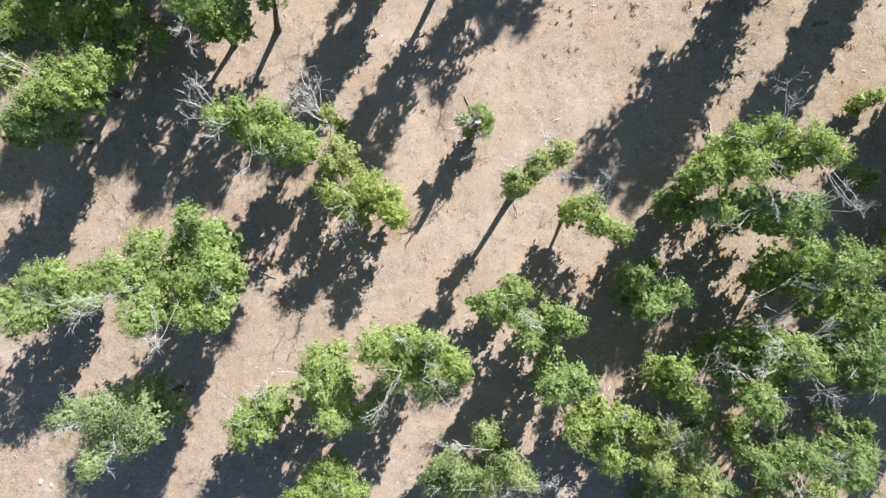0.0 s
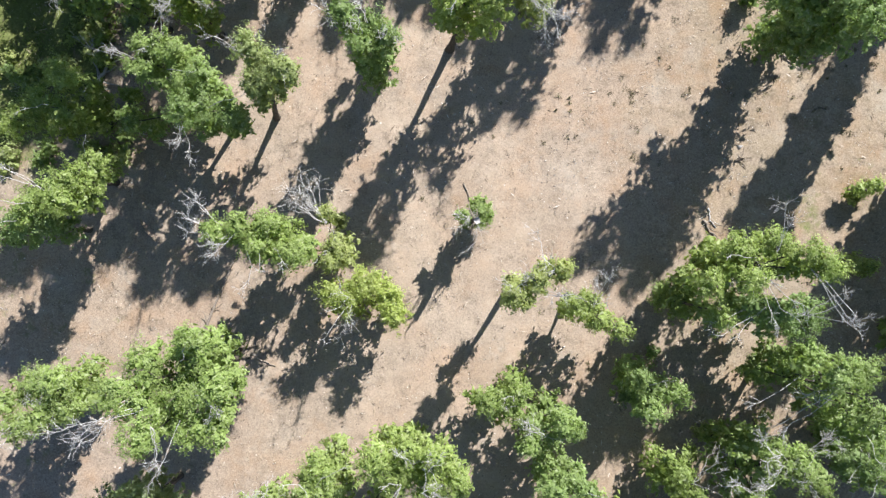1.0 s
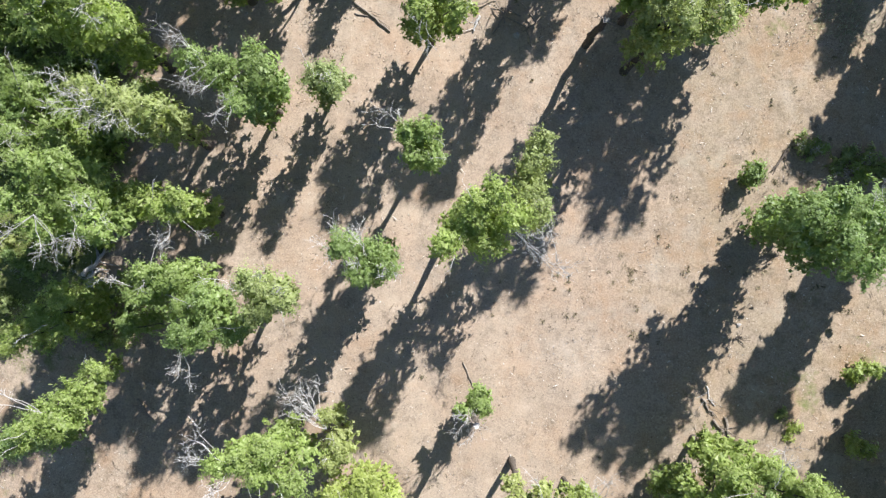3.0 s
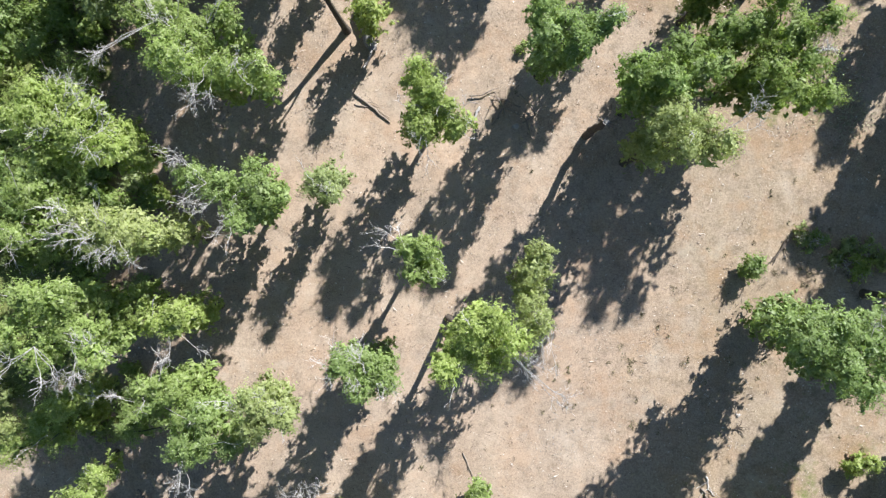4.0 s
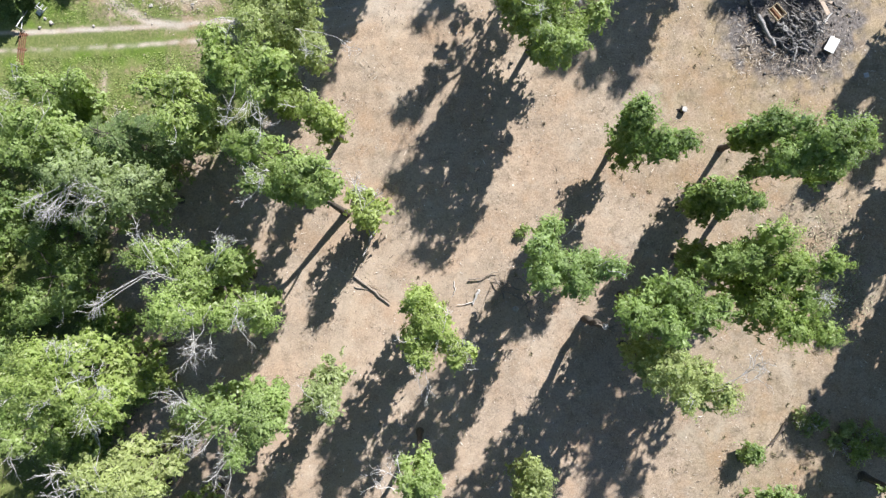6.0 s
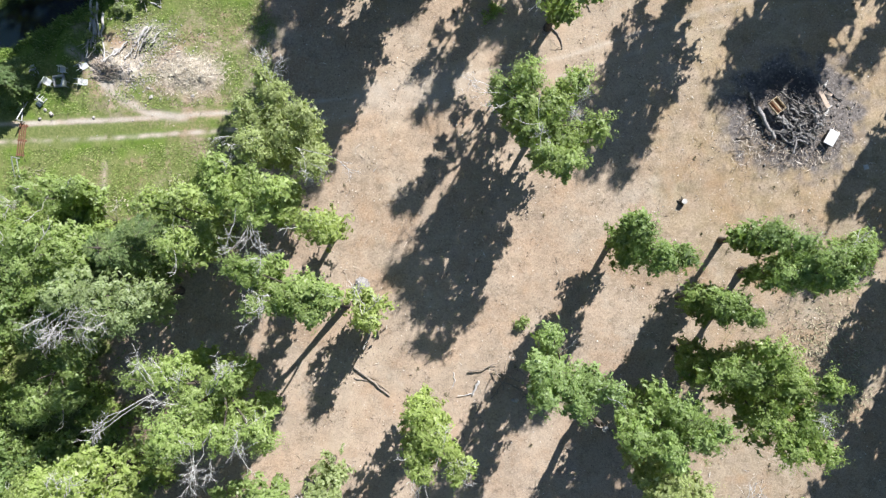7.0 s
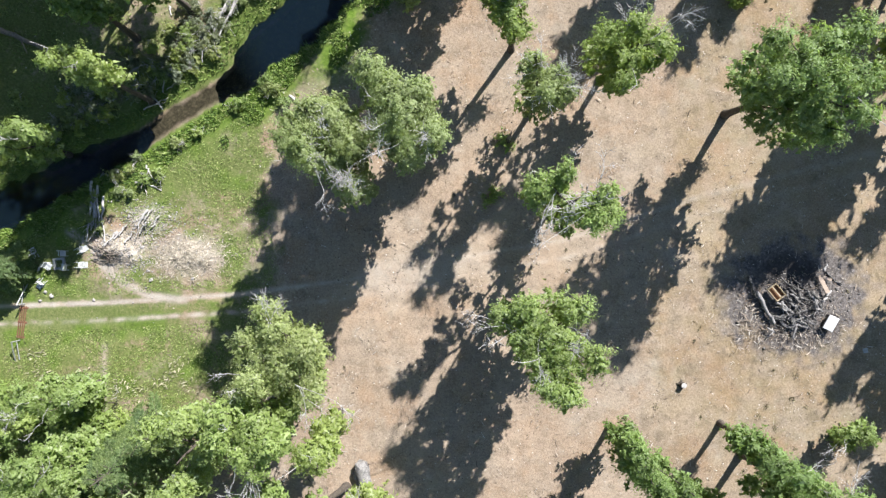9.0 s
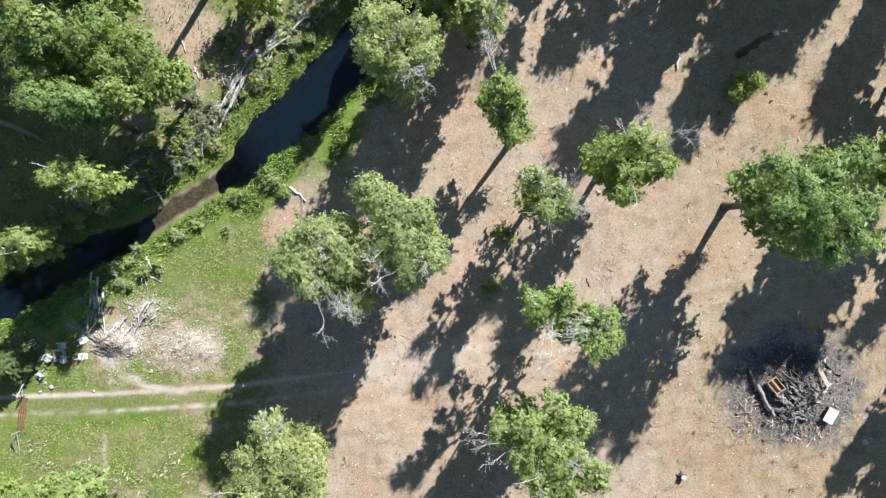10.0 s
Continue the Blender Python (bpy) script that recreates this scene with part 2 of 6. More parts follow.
dusty = np.exp(-(((X + 2 + 0.12 * (Y - 20)) / 15) ** 2)) * step(62, 40, Y) + 0.9 * np.exp(-((track_d / 4.5) ** 2)) * step(-14, -8, X) + 0.5 * np.exp(-(((X - 4) / 8) ** 2)) * step(50, 60, Y) * step(92, 80, Y)
dusty = np.clip(dusty * (0.75 + 0.5 * w1), 0, 1)
olive = np.maximum(olive, 0.2 * step(30, 75, Y))
char = step(1.3, 0.45, np.hypot((X - 31) / 6.6, (Y - 68.4) / 5.6) + 0.16 * w2 + 0.1 * w1)
soot = step(1.25, 0.35, np.hypot((X - 30.6) / 3.4, (Y - 70.6) / 2.0) + 0.2 * w2)
spoil = np.maximum.reduce([step(1.25, 0.35, np.hypot((X - px) / sx_, (Y - py) / sy_) + 0.2 * w2 + 0.3 * w3) for px, py, sx_, sy_ in ((-28.4, 72.5, 2.6, 1.8), (-22.2, 72.0, 2.9, 1.7), (-26.0, 75.3, 2.0, 1.3))])

verts = np.stack((X, Y, Z), -1).reshape(-1, 3)

g = Nodes("dry_earth")
masks = {k: g.add("Attribute", attribute_name=k).outputs["Fac"] for k in ("grass", "rut", "char", "spoil", "bed", "dusty", "olive", "soot", "lush")}
fine, mid_n, big = g.noise(7.0, 9, 0.78), g.noise(0.75, 7, 0.68), g.noise(0.1, 5, 0.6)
soil = g.ramp(fine, [(0.22, (0.114, 0.088, 0.068)), (0.42, (0.266, 0.217, 0.171)), (0.56, (0.361, 0.296, 0.238)), (0.78, (0.509, 0.433, 0.362))])
red = g.ramp(fine, [(0.25, (0.141, 0.094, 0.066)), (0.5, (0.338, 0.251, 0.185)), (0.75, (0.502, 0.384, 0.293))])
soil = g.mix(g.ramp(big, [(0.42, grey(0)), (0.66, grey(0.7))]), soil, red)
brown = g.ramp(fine, [(0.3, (0.076, 0.059, 0.044)), (0.55, (0.201, 0.163, 0.126)), (0.75, (0.350, 0.293, 0.232))])
soil = g.mix(g.ramp(mid_n, [(0.5, grey(0)), (0.68, grey(0.7))]), soil, brown)
dust = g.ramp(fine, [(0.3, (0.319, 0.277, 0.232)), (0.7, (0.456, 0.407, 0.350))])
soil = g.mix(g.ramp(g.noise(0.3, 5, 0.6), [(0.55, grey(0)), (0.7, grey(0.6))]), soil, dust)
straw = g.ramp(g.noise(3.2, 7, 0.75), [(0.42, grey(1.0)), (0.62, grey(0.78)), (0.75, grey(1.15))])
soil = g.mix(0.8, soil, straw, "MULTIPLY")
rusty = g.ramp(fine, [(0.25, (0.122, 0.076, 0.050)), (0.5, (0.296, 0.205, 0.139)), (0.75, (0.441, 0.327, 0.236))])
soil = g.mix(g.ramp(g.noise(0.23, 7, 0.7), [(0.49, grey(0)), (0.66, grey(0.8))]), soil, rusty)
worn = g.ramp(fine, [(0.25, (0.258, 0.207, 0.161)), (0.5, (0.366, 0.300, 0.237)), (0.75, (0.464, 0.389, 0.317))])
rose = g.ramp(g.noise(0.16, 4, 0.6), [(0.45, (1.0, 1.0, 1.0)), (0.65, (1.0, 0.9, 0.84))])
worn = g.mix(1.0, worn, rose, "MULTIPLY")
soil = g.mix(g.math("MULTIPLY", masks["dusty"], g.ramp(g.noise(0.45, 6, 0.65), [(0.38, grey(0.1)), (0.6, grey(0.9))]), True), soil, worn)
soil = g.mix(g.math("MULTIPLY", masks["olive"], g.ramp(g.noise(0.4, 6, 0.65), [(0.35, grey(0.6)), (0.6, grey(1.0))]), True), soil, g.mix(1.0, soil, (0.8, 0.805, 0.67), "MULTIPLY"))
green = g.ramp(g.noise(5, 8, 0.75), [(0.3, (0.05, 0.076, 0.018)), (0.5, (0.112, 0.145, 0.04)), (0.72, (0.225, 0.228, 0.1))])
edge = g.math("ADD", masks["grass"], g.math("ADD", g.math("MULTIPLY", g.math("SUBTRACT", g.noise(1.3, 7, 0.75), 0.5), 1.3), g.math("MULTIPLY", g.math("SUBTRACT", g.noise(0.22, 5, 0.65), 0.5), 1.6)))
soil = g.mix(1.0, soil, (0.99, 0.985, 0.97), "MULTIPLY")
col = g.mix(g.ramp(edge, [(0.36, grey(0)), (0.72, grey(0.92))]), soil, green)
rich = g.ramp(g.noise(4, 8, 0.75), [(0.3, (0.035, 0.075, 0.008)), (0.5, (0.085, 0.15, 0.018)), (0.72, (0.17, 0.235, 0.045))])
col = g.mix(g.math("MULTIPLY", masks["lush"], g.ramp(g.noise(0.8, 6, 0.7), [(0.3, grey(0.35)), (0.5, grey(1.0))]), True), col, rich)
pale = g.ramp(fine, [(0.3, (0.35, 0.32, 0.28)), (0.7, (0.5, 0.465, 0.415))])
mud = g.ramp(g.noise(3.0, 8, 0.75), [(0.3, (0.014, 0.012, 0.008)), (0.5, (0.036, 0.031, 0.018)), (0.7, (0.085, 0.073, 0.046))])
col = g.mix(masks["bed"], col, mud)
col = g.mix(g.math("MULTIPLY", masks["rut"], g.ramp(mid_n, [(0.25, grey(0.3)), (0.6, grey(0.95))]), True), col, pale)
rubble = g.ramp(g.noise(7, 8, 0.75), [(0.3, (0.23, 0.208, 0.18)), (0.5, (0.43, 0.392, 0.34)), (0.72, (0.6, 0.555, 0.49))])
col = g.mix(g.math("MULTIPLY", masks["spoil"], g.ramp(mid_n, [(0.3, grey(0.45)), (0.6, grey(0.95))]), True), col, rubble)
ash = g.ramp(g.noise(3.5, 8, 0.75), [(0.3, (0.027, 0.025, 0.024)), (0.5, (0.114, 0.103, 0.099)), (0.72, (0.274, 0.255, 0.247))])
ashy = g.math("ADD", g.math("MULTIPLY", masks["char"], 1.25), g.math("MULTIPLY", g.math("SUBTRACT", mid_n, 0.5), 0.9))
col = g.mix(g.ramp(ashy, [(0.2, grey(0)), (0.75, grey(0.95))]), col, ash)
col = g.mix(g.math("MULTIPLY", masks["soot"], 0.85), col, (0.03, 0.029, 0.03))
g.bump(g.math("ADD", g.math("MULTIPLY", mid_n, 1.0), g.math("MULTIPLY", fine, 0.35)), 0.42, 0.12)
g.base(col, 0.95)
g.bsdf.inputs["Specular IOR Level"].default_value = 0.15

ground = mesh_object("ground", verts, quads, g.mat, smooth=True)
for k, v in (("grass", grass), ("rut", rut), ("char", char), ("spoil", spoil), ("bed", bed), ("dusty", dusty), ("olive", olive), ("soot", soot), ("lush", lush)):
    ground.data.attributes.new(k, "FLOAT", "POINT").data.foreach_set("value", v.astype(np.float32).ravel())
tagged(ground, "dry tan earth with leaf litter, green meadow and wheel ruts", "ground", kind="structure")

# the stream's water
n = Nodes("stream_water")
gl, tp, mx, fr = n.add("BsdfGlossy"), n.add("BsdfTransparent"), n.add("MixShader"), n.add("Fresnel")
fr.inputs[0].default_value = 1.33
gl.inputs["Roughness"].default_value, gl.inputs["Color"].default_value = 0.08, (0.62, 0.66, 0.7, 1)
tp.inputs[0].default_value = (0.86, 0.82, 0.7, 1)
body, both = n.add("BsdfDiffuse"), n.add("MixShader")
# navy body colour stands in for the blue sky mirrored in the pools
body.inputs[0].default_value = (0.008, 0.017, 0.027, 1)
n.link(n.add("Attribute", attribute_name="murk").outputs["Fac"], both.inputs[0])
b = n.add("Bump")
b.inputs["Strength"].default_value, b.inputs["Distance"].default_value = 0.25, 0.05
n.link(n.noise(2.5, 4), b.inputs["Height"])
n.link(b.outputs[0], gl.inputs["Normal"])
n.link(b.outputs[0], fr.inputs["Normal"])
n.link(fr.outputs[0], mx.inputs[0])
n.link(tp.outputs[0], both.inputs[1])
n.link(body.outputs[0], both.inputs[2])
n.link(both.outputs[0], mx.inputs[1])
n.link(gl.outputs[0], mx.inputs[2])
n.link(mx.outputs[0], n.out.inputs[0])
sv, sf, murk = [], [], []
for k, (px, py) in enumerate(STREAM):
    q0, q1 = STREAM[max(k - 1, 0)], STREAM[min(k + 1, len(STREAM) - 1)]
    d = Vector((q1[0] - q0[0], q1[1] - q0[1])).normalized()
    sv += [(px - d.y * 3.4, py + d.x * 3.4, WATER), (px + d.y * 3.4, py - d.x * 3.4, WATER)]
    # painted sky reflection: strong in both pools, nearly none in the shallow run
    murk += [float(np.interp(px, (-29, -26, -18.2, -16.4), (0.5, 0.03, 0.03, 0.5)))] * 2
    if k:
        sf.append((2 * k - 2, 2 * k - 1, 2 * k + 1, 2 * k))
water = mesh_object("water", sv, sf, n.mat)
water.data.attributes.new("murk", "FLOAT", "POINT").data.foreach_set("value", np.array(murk, np.float32))
tagged(water, "dark clear stream water between grassy banks", "stream", kind="structure")


# ---- branches and leaves ----
def tube(points, radii, sides=6):
    """Vertices and quads of a tapering tube along points."""
    p, r = np.asarray(points, float), np.asarray(radii, float)
    d = np.gradient(p, axis=0)
    d /= np.linalg.norm(d, axis=1)[:, None] + 1e-9
    ref = np.where(np.abs(d[:, 2:3]) > 0.8, np.array([[1.0, 0, 0]]), np.array([[0, 0, 1.0]]))
    u = np.cross(d, ref)
    u /= np.linalg.norm(u, axis=1)[:, None] + 1e-9
    v = np.cross(d, u)
    a = np.linspace(0, 2 * math.pi, sides, endpoint=False)
    ring = p[:, None] + r[:, None, None] * (np.cos(a)[None, :, None] * u[:, None] + np.sin(a)[None, :, None] * v[:, None])
    k = np.arange((len(p) - 1) * sides).reshape(len(p) - 1, sides)
    nxt = np.roll(k, -1, axis=1)
    return ring.reshape(-1, 3), np.stack((k, nxt, nxt + sides, k + sides), -1).reshape(-1, 4)


def gather(pieces):
    vs, fs, at = [], [], 0
    for v, f in pieces:
        vs.append(v)
        fs.append(np.asarray(f) + at)
        at += len(v)
    return np.concatenate(vs), np.concatenate(fs)


def wander(rng, start, end, bend, count):
    """A crooked line from start to end."""
    k = np.linspace(0, 1, count)[:, None]
    p = np.asarray(start)[None] * (1 - k) + np.asarray(end)[None] * k
    off = rng.normal(0, bend, (count, 3)) * np.sin(k * math.pi)
    off += rng.normal(0, bend, (1, 3)) * np.sin(k * math.pi)
    return p + off


def twigs(rng, start, way, length, radius, levels, out):
    """Bare branching twigs, as tubes added to out."""
    way = way / (np.linalg.norm(way) + 1e-9)
    count = 5 if levels > 1 else 4 if levels else 3
    p = [np.asarray(start, float)]
    d, turn = way.copy(), rng.normal(0, 0.07, 3)
    for _ in range(count - 1):
        d = d + rng.normal(0, 0.17, 3) + turn
        d /= np.linalg.norm(d)
        p.append(p[-1] + d * length / (count - 1))
    out.append(tube(p, np.linspace(radius, radius * 0.45, count), 3))
    if levels > 0:
        for _ in range(rng.randint(5, 8) if levels > 1 else rng.randint(3, 6)):
            k = rng.randint(1, count)
            side = rng.normal(0, 1, 3) * np.array([1, 1, 0.6])
            twigs(rng, p[k], d + 0.85 * side / np.linalg.norm(side), length * rng.uniform(0.4, 0.7), max(radius * 0.62, 0.011), levels - 1, out)


def leaves(rng, lobes, size, thick=1.0, narrow=0.32, fluff=1.0):
    """Leaf triangles of a crown: each lobe (x, y, z, radius, height, density) carries rounded clumps with gaps between them, each clump a skin of leafy sprays."""
    tufts = []
    for x, y, z, r, rz, dense in lobes:
        m = int(rng.uniform(14, 18) + 8 * r)
        d = rng.normal(0, 1, (m, 3))
        d[:, 2] = d[:, 2] * 0.7 + 0.35
        d /= np.linalg.norm(d, axis=1)[:, None]
        k = rng.uniform(0.45, 0.92, m)
        far = rng.rand(m) < 0.12
        k = np.where(far, rng.uniform(0.95, 1.18, m), k)
        sub = r * rng.uniform(0.15, 0.3, m) * np.where(far, 0.7, 1.0)
        for dir_, q, w in zip(d, k, sub):
            c = np.array((x, y, z)) + dir_ * q * np.array((r, r, rz))
            j = int(12.5 * w * w * thick * dense * rng.uniform(0.75, 1.25) + rng.rand()) + 1
            e = rng.normal(0, 1, (j, 3)) + dir_ * 0.75 + np.array((0.1, 0.15, 0.25))
            e /= np.linalg.norm(e, axis=1)[:, None]
            long = np.array((1 + 0.45 * abs(dir_[0]), 1 + 0.45 * abs(dir_[1]), 0.75))
            p = c + e * long * (w * rng.uniform(0.7, 1.06, j))[:, None]
            tufts.append(np.column_stack((p, e * 0.7 + dir_ * 0.5)))
        j = int(6 * r * r * dense * min(thick, 3)) + 1
        e = rng.normal(0, 1, (j, 3))
        e /= np.linalg.norm(e, axis=1)[:, None]
        tufts.append(np.column_stack((np.array((x, y, z)) + e * np.array((r, r, rz)) * rng.uniform(0.25, 0.62, (j, 1)), e)))
    t = np.concatenate(tufts)
    per = rng.randint(8, 19, len(t))
    idx = np.repeat(np.arange(len(t)), per)
    t, m = t[idx], len(idx)
    sig = fluff * np.repeat(rng.uniform(0.06, 0.16, len(per)), per)[:, None]
    spray = t[:, 3:] + np.repeat(rng.normal(0, 0.45, (len(per), 3)), per, 0)
    spray /= np.linalg.norm(spray, axis=1)[:, None] + 1e-9
    c = t[:, :3] + spray * rng.normal(0.3, 1.7, (m, 1)) * sig + rng.normal(0, 0.65, (m, 3)) * sig
    nrm = rng.normal(0, 0.3, (m, 3)) + t[:, 3:] * 0.8 + np.array([0.05, 0.1, 0.3])
    nrm /= np.linalg.norm(nrm, axis=1)[:, None]
    u = np.cross(nrm, np.cross(nrm, spray + rng.normal(0, 0.55, (m, 3))))
    u /= np.linalg.norm(u, axis=1)[:, None] + 1e-9
    v = np.cross(nrm, u)
    ln = rng.uniform(0.6, 1.4, m)[:, None] * size
    wd = ln * narrow
    q = np.stack((c - u * ln * 0.4 + v * wd, c - u * ln * 0.4 - v * wd, c + u * ln * 0.6), 1)
    return q.reshape(-1, 3), np.arange(3 * m).reshape(m, 3)


KIND = {
    "c": ("bright green", "cottonwood"),
    "d": ("deep green", "cottonwood"),
    "y": ("yellow-green", "cottonwood"),
    "w": ("grey-green", "willow"),
}
tree_count = 0


def tree(bx, by, kind, lobes, dead=(), low=0.24, skirt=0.16, fine=True):
    """A tree at bx, by: lobes (x, y, z, radius) and bare twigs (x, y, z) relative to its foot."""
    global tree_count
    tree_count += 1
    rng = np.random.RandomState(100 + tree_count)
    foot = ground_at(bx, by) - 0.08
    top = max(l[2] + l[3] for l in lobes)
    wide = max(math.hypot(l[0], l[1]) + l[3] for l in lobes)
    size = "small" if top < 6 else "tall" if top > 13 else "slender" if wide < 3 else "mid-sized"
    shade, sort = KIND[kind]
    label = f"{size} {shade} {sort} with leafy uneven crown" + (" and bare grey twigs" if dead else "")
    root = tagged(new("tree"), label, "tree", group="riverside trees")
    root.location = (bx, by, foot)
    L = np.array(lobes, float)
    low = max(low * top, 1.0) if top > 5 else 0.4
    full, under = [], []
    for x, y, z, r in L:
        z -= rng.uniform(-0.15, 1.1) * r
        full.append((x, y, z, r * 0.88, r * 0.85, 1.0))
        zz, k = z - 1.25 * r, 0.8
        while zz > low and k > 0.3:
            under.append((x * (0.55 + 0.45 * k) + rng.normal(0, 0.3), y * (0.55 + 0.45 * k) + rng.normal(0, 0.3), zz, r * (0.42 + 0.4 * k) * (1.0 if skirt < 0.3 else 1.35), r * 0.85, skirt))
            zz, k = zz - 1.4 * r, k - 0.14
    if low < 0.3 * top and top > 8:
        under += [(rng.normal(0, 0.5), rng.normal(0, 0.5), low + h, 1.3, 1.1, 0.2) for h in (0.0, 1.4, 2.8)]
    mid = L[:, :3].mean(0)
    fork = np.array([mid[0] * 0.35, mid[1] * 0.35, max(low * 0.95, 0.2 * top)])
    thick = 0.0145 * top + 0.03
    crest = np.array([mid[0], mid[1], top * 0.8])
    k = np.linspace(0, 1, 12)[:, None]
    pts = 2 * k * (1 - k) * fork + k * k * crest + rng.normal(0, 0.05, (12, 3)) * k
    pts[0, 2] = -0.1
    rad = np.linspace(thick * 1.25, thick * 0.22, 12)
    rad[0] *= 1.35
    stem = mesh_object("trunk", *tube(pts, rad, 9), BARK, root, "furrowed grey-brown bark", smooth=True)
    for x, y, z, r in L:
        s = pts[rng.randint(4, len(pts) - 2)]
        mesh_object("limb", *tube(wander(rng, s, (x, y, z), 0.18, 6), np.linspace(thick * 0.42, 0.03, 6), 5), BARK, stem, smooth=True)
    size = {"c": 0.14, "d": 0.14, "y": 0.14, "w": 0.128}[kind] * (1 if fine else 1.8)
    thick = {"c": 4.1, "d": 4.4, "y": 4.0, "w": 4.3}[kind] * (1 if fine else 0.3)
    slim = 0.25
    core = [(x, y, z - 0.1 * r, 0.6 * r, 0.6 * rz, 0.6) for x, y, z, r, rz, _ in full]
    v, f = gather([leaves(rng, full, size, thick, slim), leaves(rng, core, size * 2.6, thick * 0.12, slim)] + ([leaves(rng, under, size * 2.6, thick * 0.4, slim)] if under else []))
    mesh_object("crown", v, f, LEAF[kind], root, f"{shade} leaves in loose clumps")
    spots = [(np.array(q) + rng.normal(0, 0.35, 3) * k, 2, rng.uniform(0.9, 1.6)) for q in dead for k in (0, 1.3, 2.2)]
    for _ in range(rng.randint(1, 4) if top > 6 and kind != "d" else 0):
        l = L[rng.randint(len(L))]
        q = rng.normal(0, 1, 3) * np.array([1, 1, 0.4])
        spots.append((l[:3] + q / np.linalg.norm(q) * l[3] * 1.05, 1, rng.uniform(0.7, 1.3)))
    for p, level, length in spots:
        p = p + np.array([0, 0, 0.8])
        k = int(np.argmin(((L[:, :3] - p) ** 2).sum(1)))
        inner = L[k, :3] * 0.6 + np.array([mid[0], mid[1], L[k, 2] - 1.0]) * 0.4
        way = p - inner + np.array([0, 0, 0.5])
        out = []
        start = p - way / (np.linalg.norm(way) + 1e-6) * 0.45 * length
        out.append(tube(wander(rng, inner, start, 0.1, 4), np.linspace(0.022, 0.02, 4), 3))
        twigs(rng, start, way, length, 0.025, level, out)
        mesh_object("dead_branch", *gather(out), DEAD, root, "bare bleached grey branch")
    return root


tree(-29.0, 14.1, 'c', ((0.3, -1.9, 11.2, 1.6), (1.9, -0.9, 11.3, 1.5), (2.4, 0.6, 8.7, 1.3), (-0.8, -3.2, 11.4, 1.3), (1.6, -2.6, 11.5, 1.2),), ((-1.7, -0.3, 10.7),), low=0.34)
tree(-31.3, 9.9, 'c', ((-0.0, 0.1, 10.1, 1.5), (1.8, 0.3, 10.2, 1.4), (-1.8, -0.4, 10.2, 1.4),), low=0.4)
tree(-20.1, 21.4, 'c', ((-1.4, -0.3, 11.4, 1.3), (0.6, 0.9, 11.4, 1.4), (0.9, -0.9, 11.2, 1.6), (-0.9, 1.0, 11.6, 1.0),), ((0.3, 3.0, 10.7), (-3.0, 0.6, 10.7),))
tree(-18.6, 18.6, 'c', ((0.8, -0.0, 10.7, 1.9), (3.0, -0.6, 11.1, 1.2), (-0.2, -0.8, 11.1, 1.2), (-5.4, -0.5, 7.2, 1.3), (1.4, 2.0, 11.1, 1.2),), ((0.0, -2.6, 10.3),))
tree(-14.8, 19.9, 'w', ((1.4, 2.0, 13.0, 1.2), (2.8, 0.9, 12.9, 1.4), (1.8, -0.3, 13.1, 1.0), (4.1, 0.5, 13.2, 0.8),), ((0.7, 1.7, 12.2), (3.0, 1.3, 12.2),), low=0.34)
tree(-5.6, 23.5, 'c', ((-1.4, 0.9, 12.9, 1.2), (0.5, 0.4, 12.8, 1.3), (-0.1, -1.0, 12.9, 1.2), (1.7, -0.6, 13.1, 0.8),), ((-1.9, 2.1, 12.1), (0.0, 1.3, 12.1), (2.0, -0.7, 12.1), (-0.8, 0.1, 12.1),))
tree(0.5, 26.0, 'c', ((-0.3, -1.6, 15.5, 1.1), (1.1, -0.1, 15.3, 1.5), (2.9, 1.9, 15.4, 1.3), (2.5, -1.1, 15.2, 1.6), (4.3, 0.3, 15.4, 1.3), (1.8, 1.0, 15.5, 1.2),), ((6.2, -2.8, 14.7), (4.8, -1.2, 14.7),), low=0.34)
tree(6.8, 29.1, 'w', ((0.3, -2.3, 10.2, 1.4), (-0.1, 1.4, 10.2, 1.4), (0.3, 2.9, 10.4, 1.0), (-0.5, -0.7, 10.3, 1.1),), ((0.4, -4.2, 9.5), (1.2, -3.0, 9.5),))
tree(-2.0, 32.2, 'c', ((-0.6, 0.1, 13.0, 0.8), (0.7, -0.1, 12.8, 1.2), (1.3, -1.7, 12.9, 1.0), (0.1, -1.5, 12.9, 1.0),), ((-1.3, 1.0, 12.0),), low=0.34)
tree(28.8, 26.2, 'c', ((-5.5, 0.2, 15.7, 1.3), (-3.7, 1.1, 15.7, 1.3), (-2.9, -1.5, 15.6, 1.5), (-1.3, -2.9, 15.6, 1.5), (-1.2, -0.2, 15.6, 1.5), (0.7, -1.3, 15.5, 1.7), (0.6, 0.9, 15.7, 1.4), (-0.3, 0.0, 3.6, 1.4), (-0.7, 0.1, 6.4, 1.6), (-1.4, -0.2, 9.2, 1.7), (-2.2, 0.2, 12.0, 1.6)), ((-1.2, 2.0, 15.0),), low=0.1, skirt=0.3)
tree(26.8, 30.8, 'c', ((-0.0, -0.2, 2.4, 1.0), (0.1, 0.4, 2.6, 0.7),))
tree(-12.7, 9.0, 'c', ((-2.7, 0.4, 13.2, 1.2), (0.3, 1.0, 13.1, 1.4), (-0.4, -0.4, 13.1, 1.3), (2.2, -1.1, 13.0, 1.5), (-1.1, 0.7, 13.3, 1.0),), ((0.5, -2.1, 12.4), (-3.9, 1.1, 12.4), (-2.2, -0.4, 12.4), (-3.5, 1.9, 12.4),))
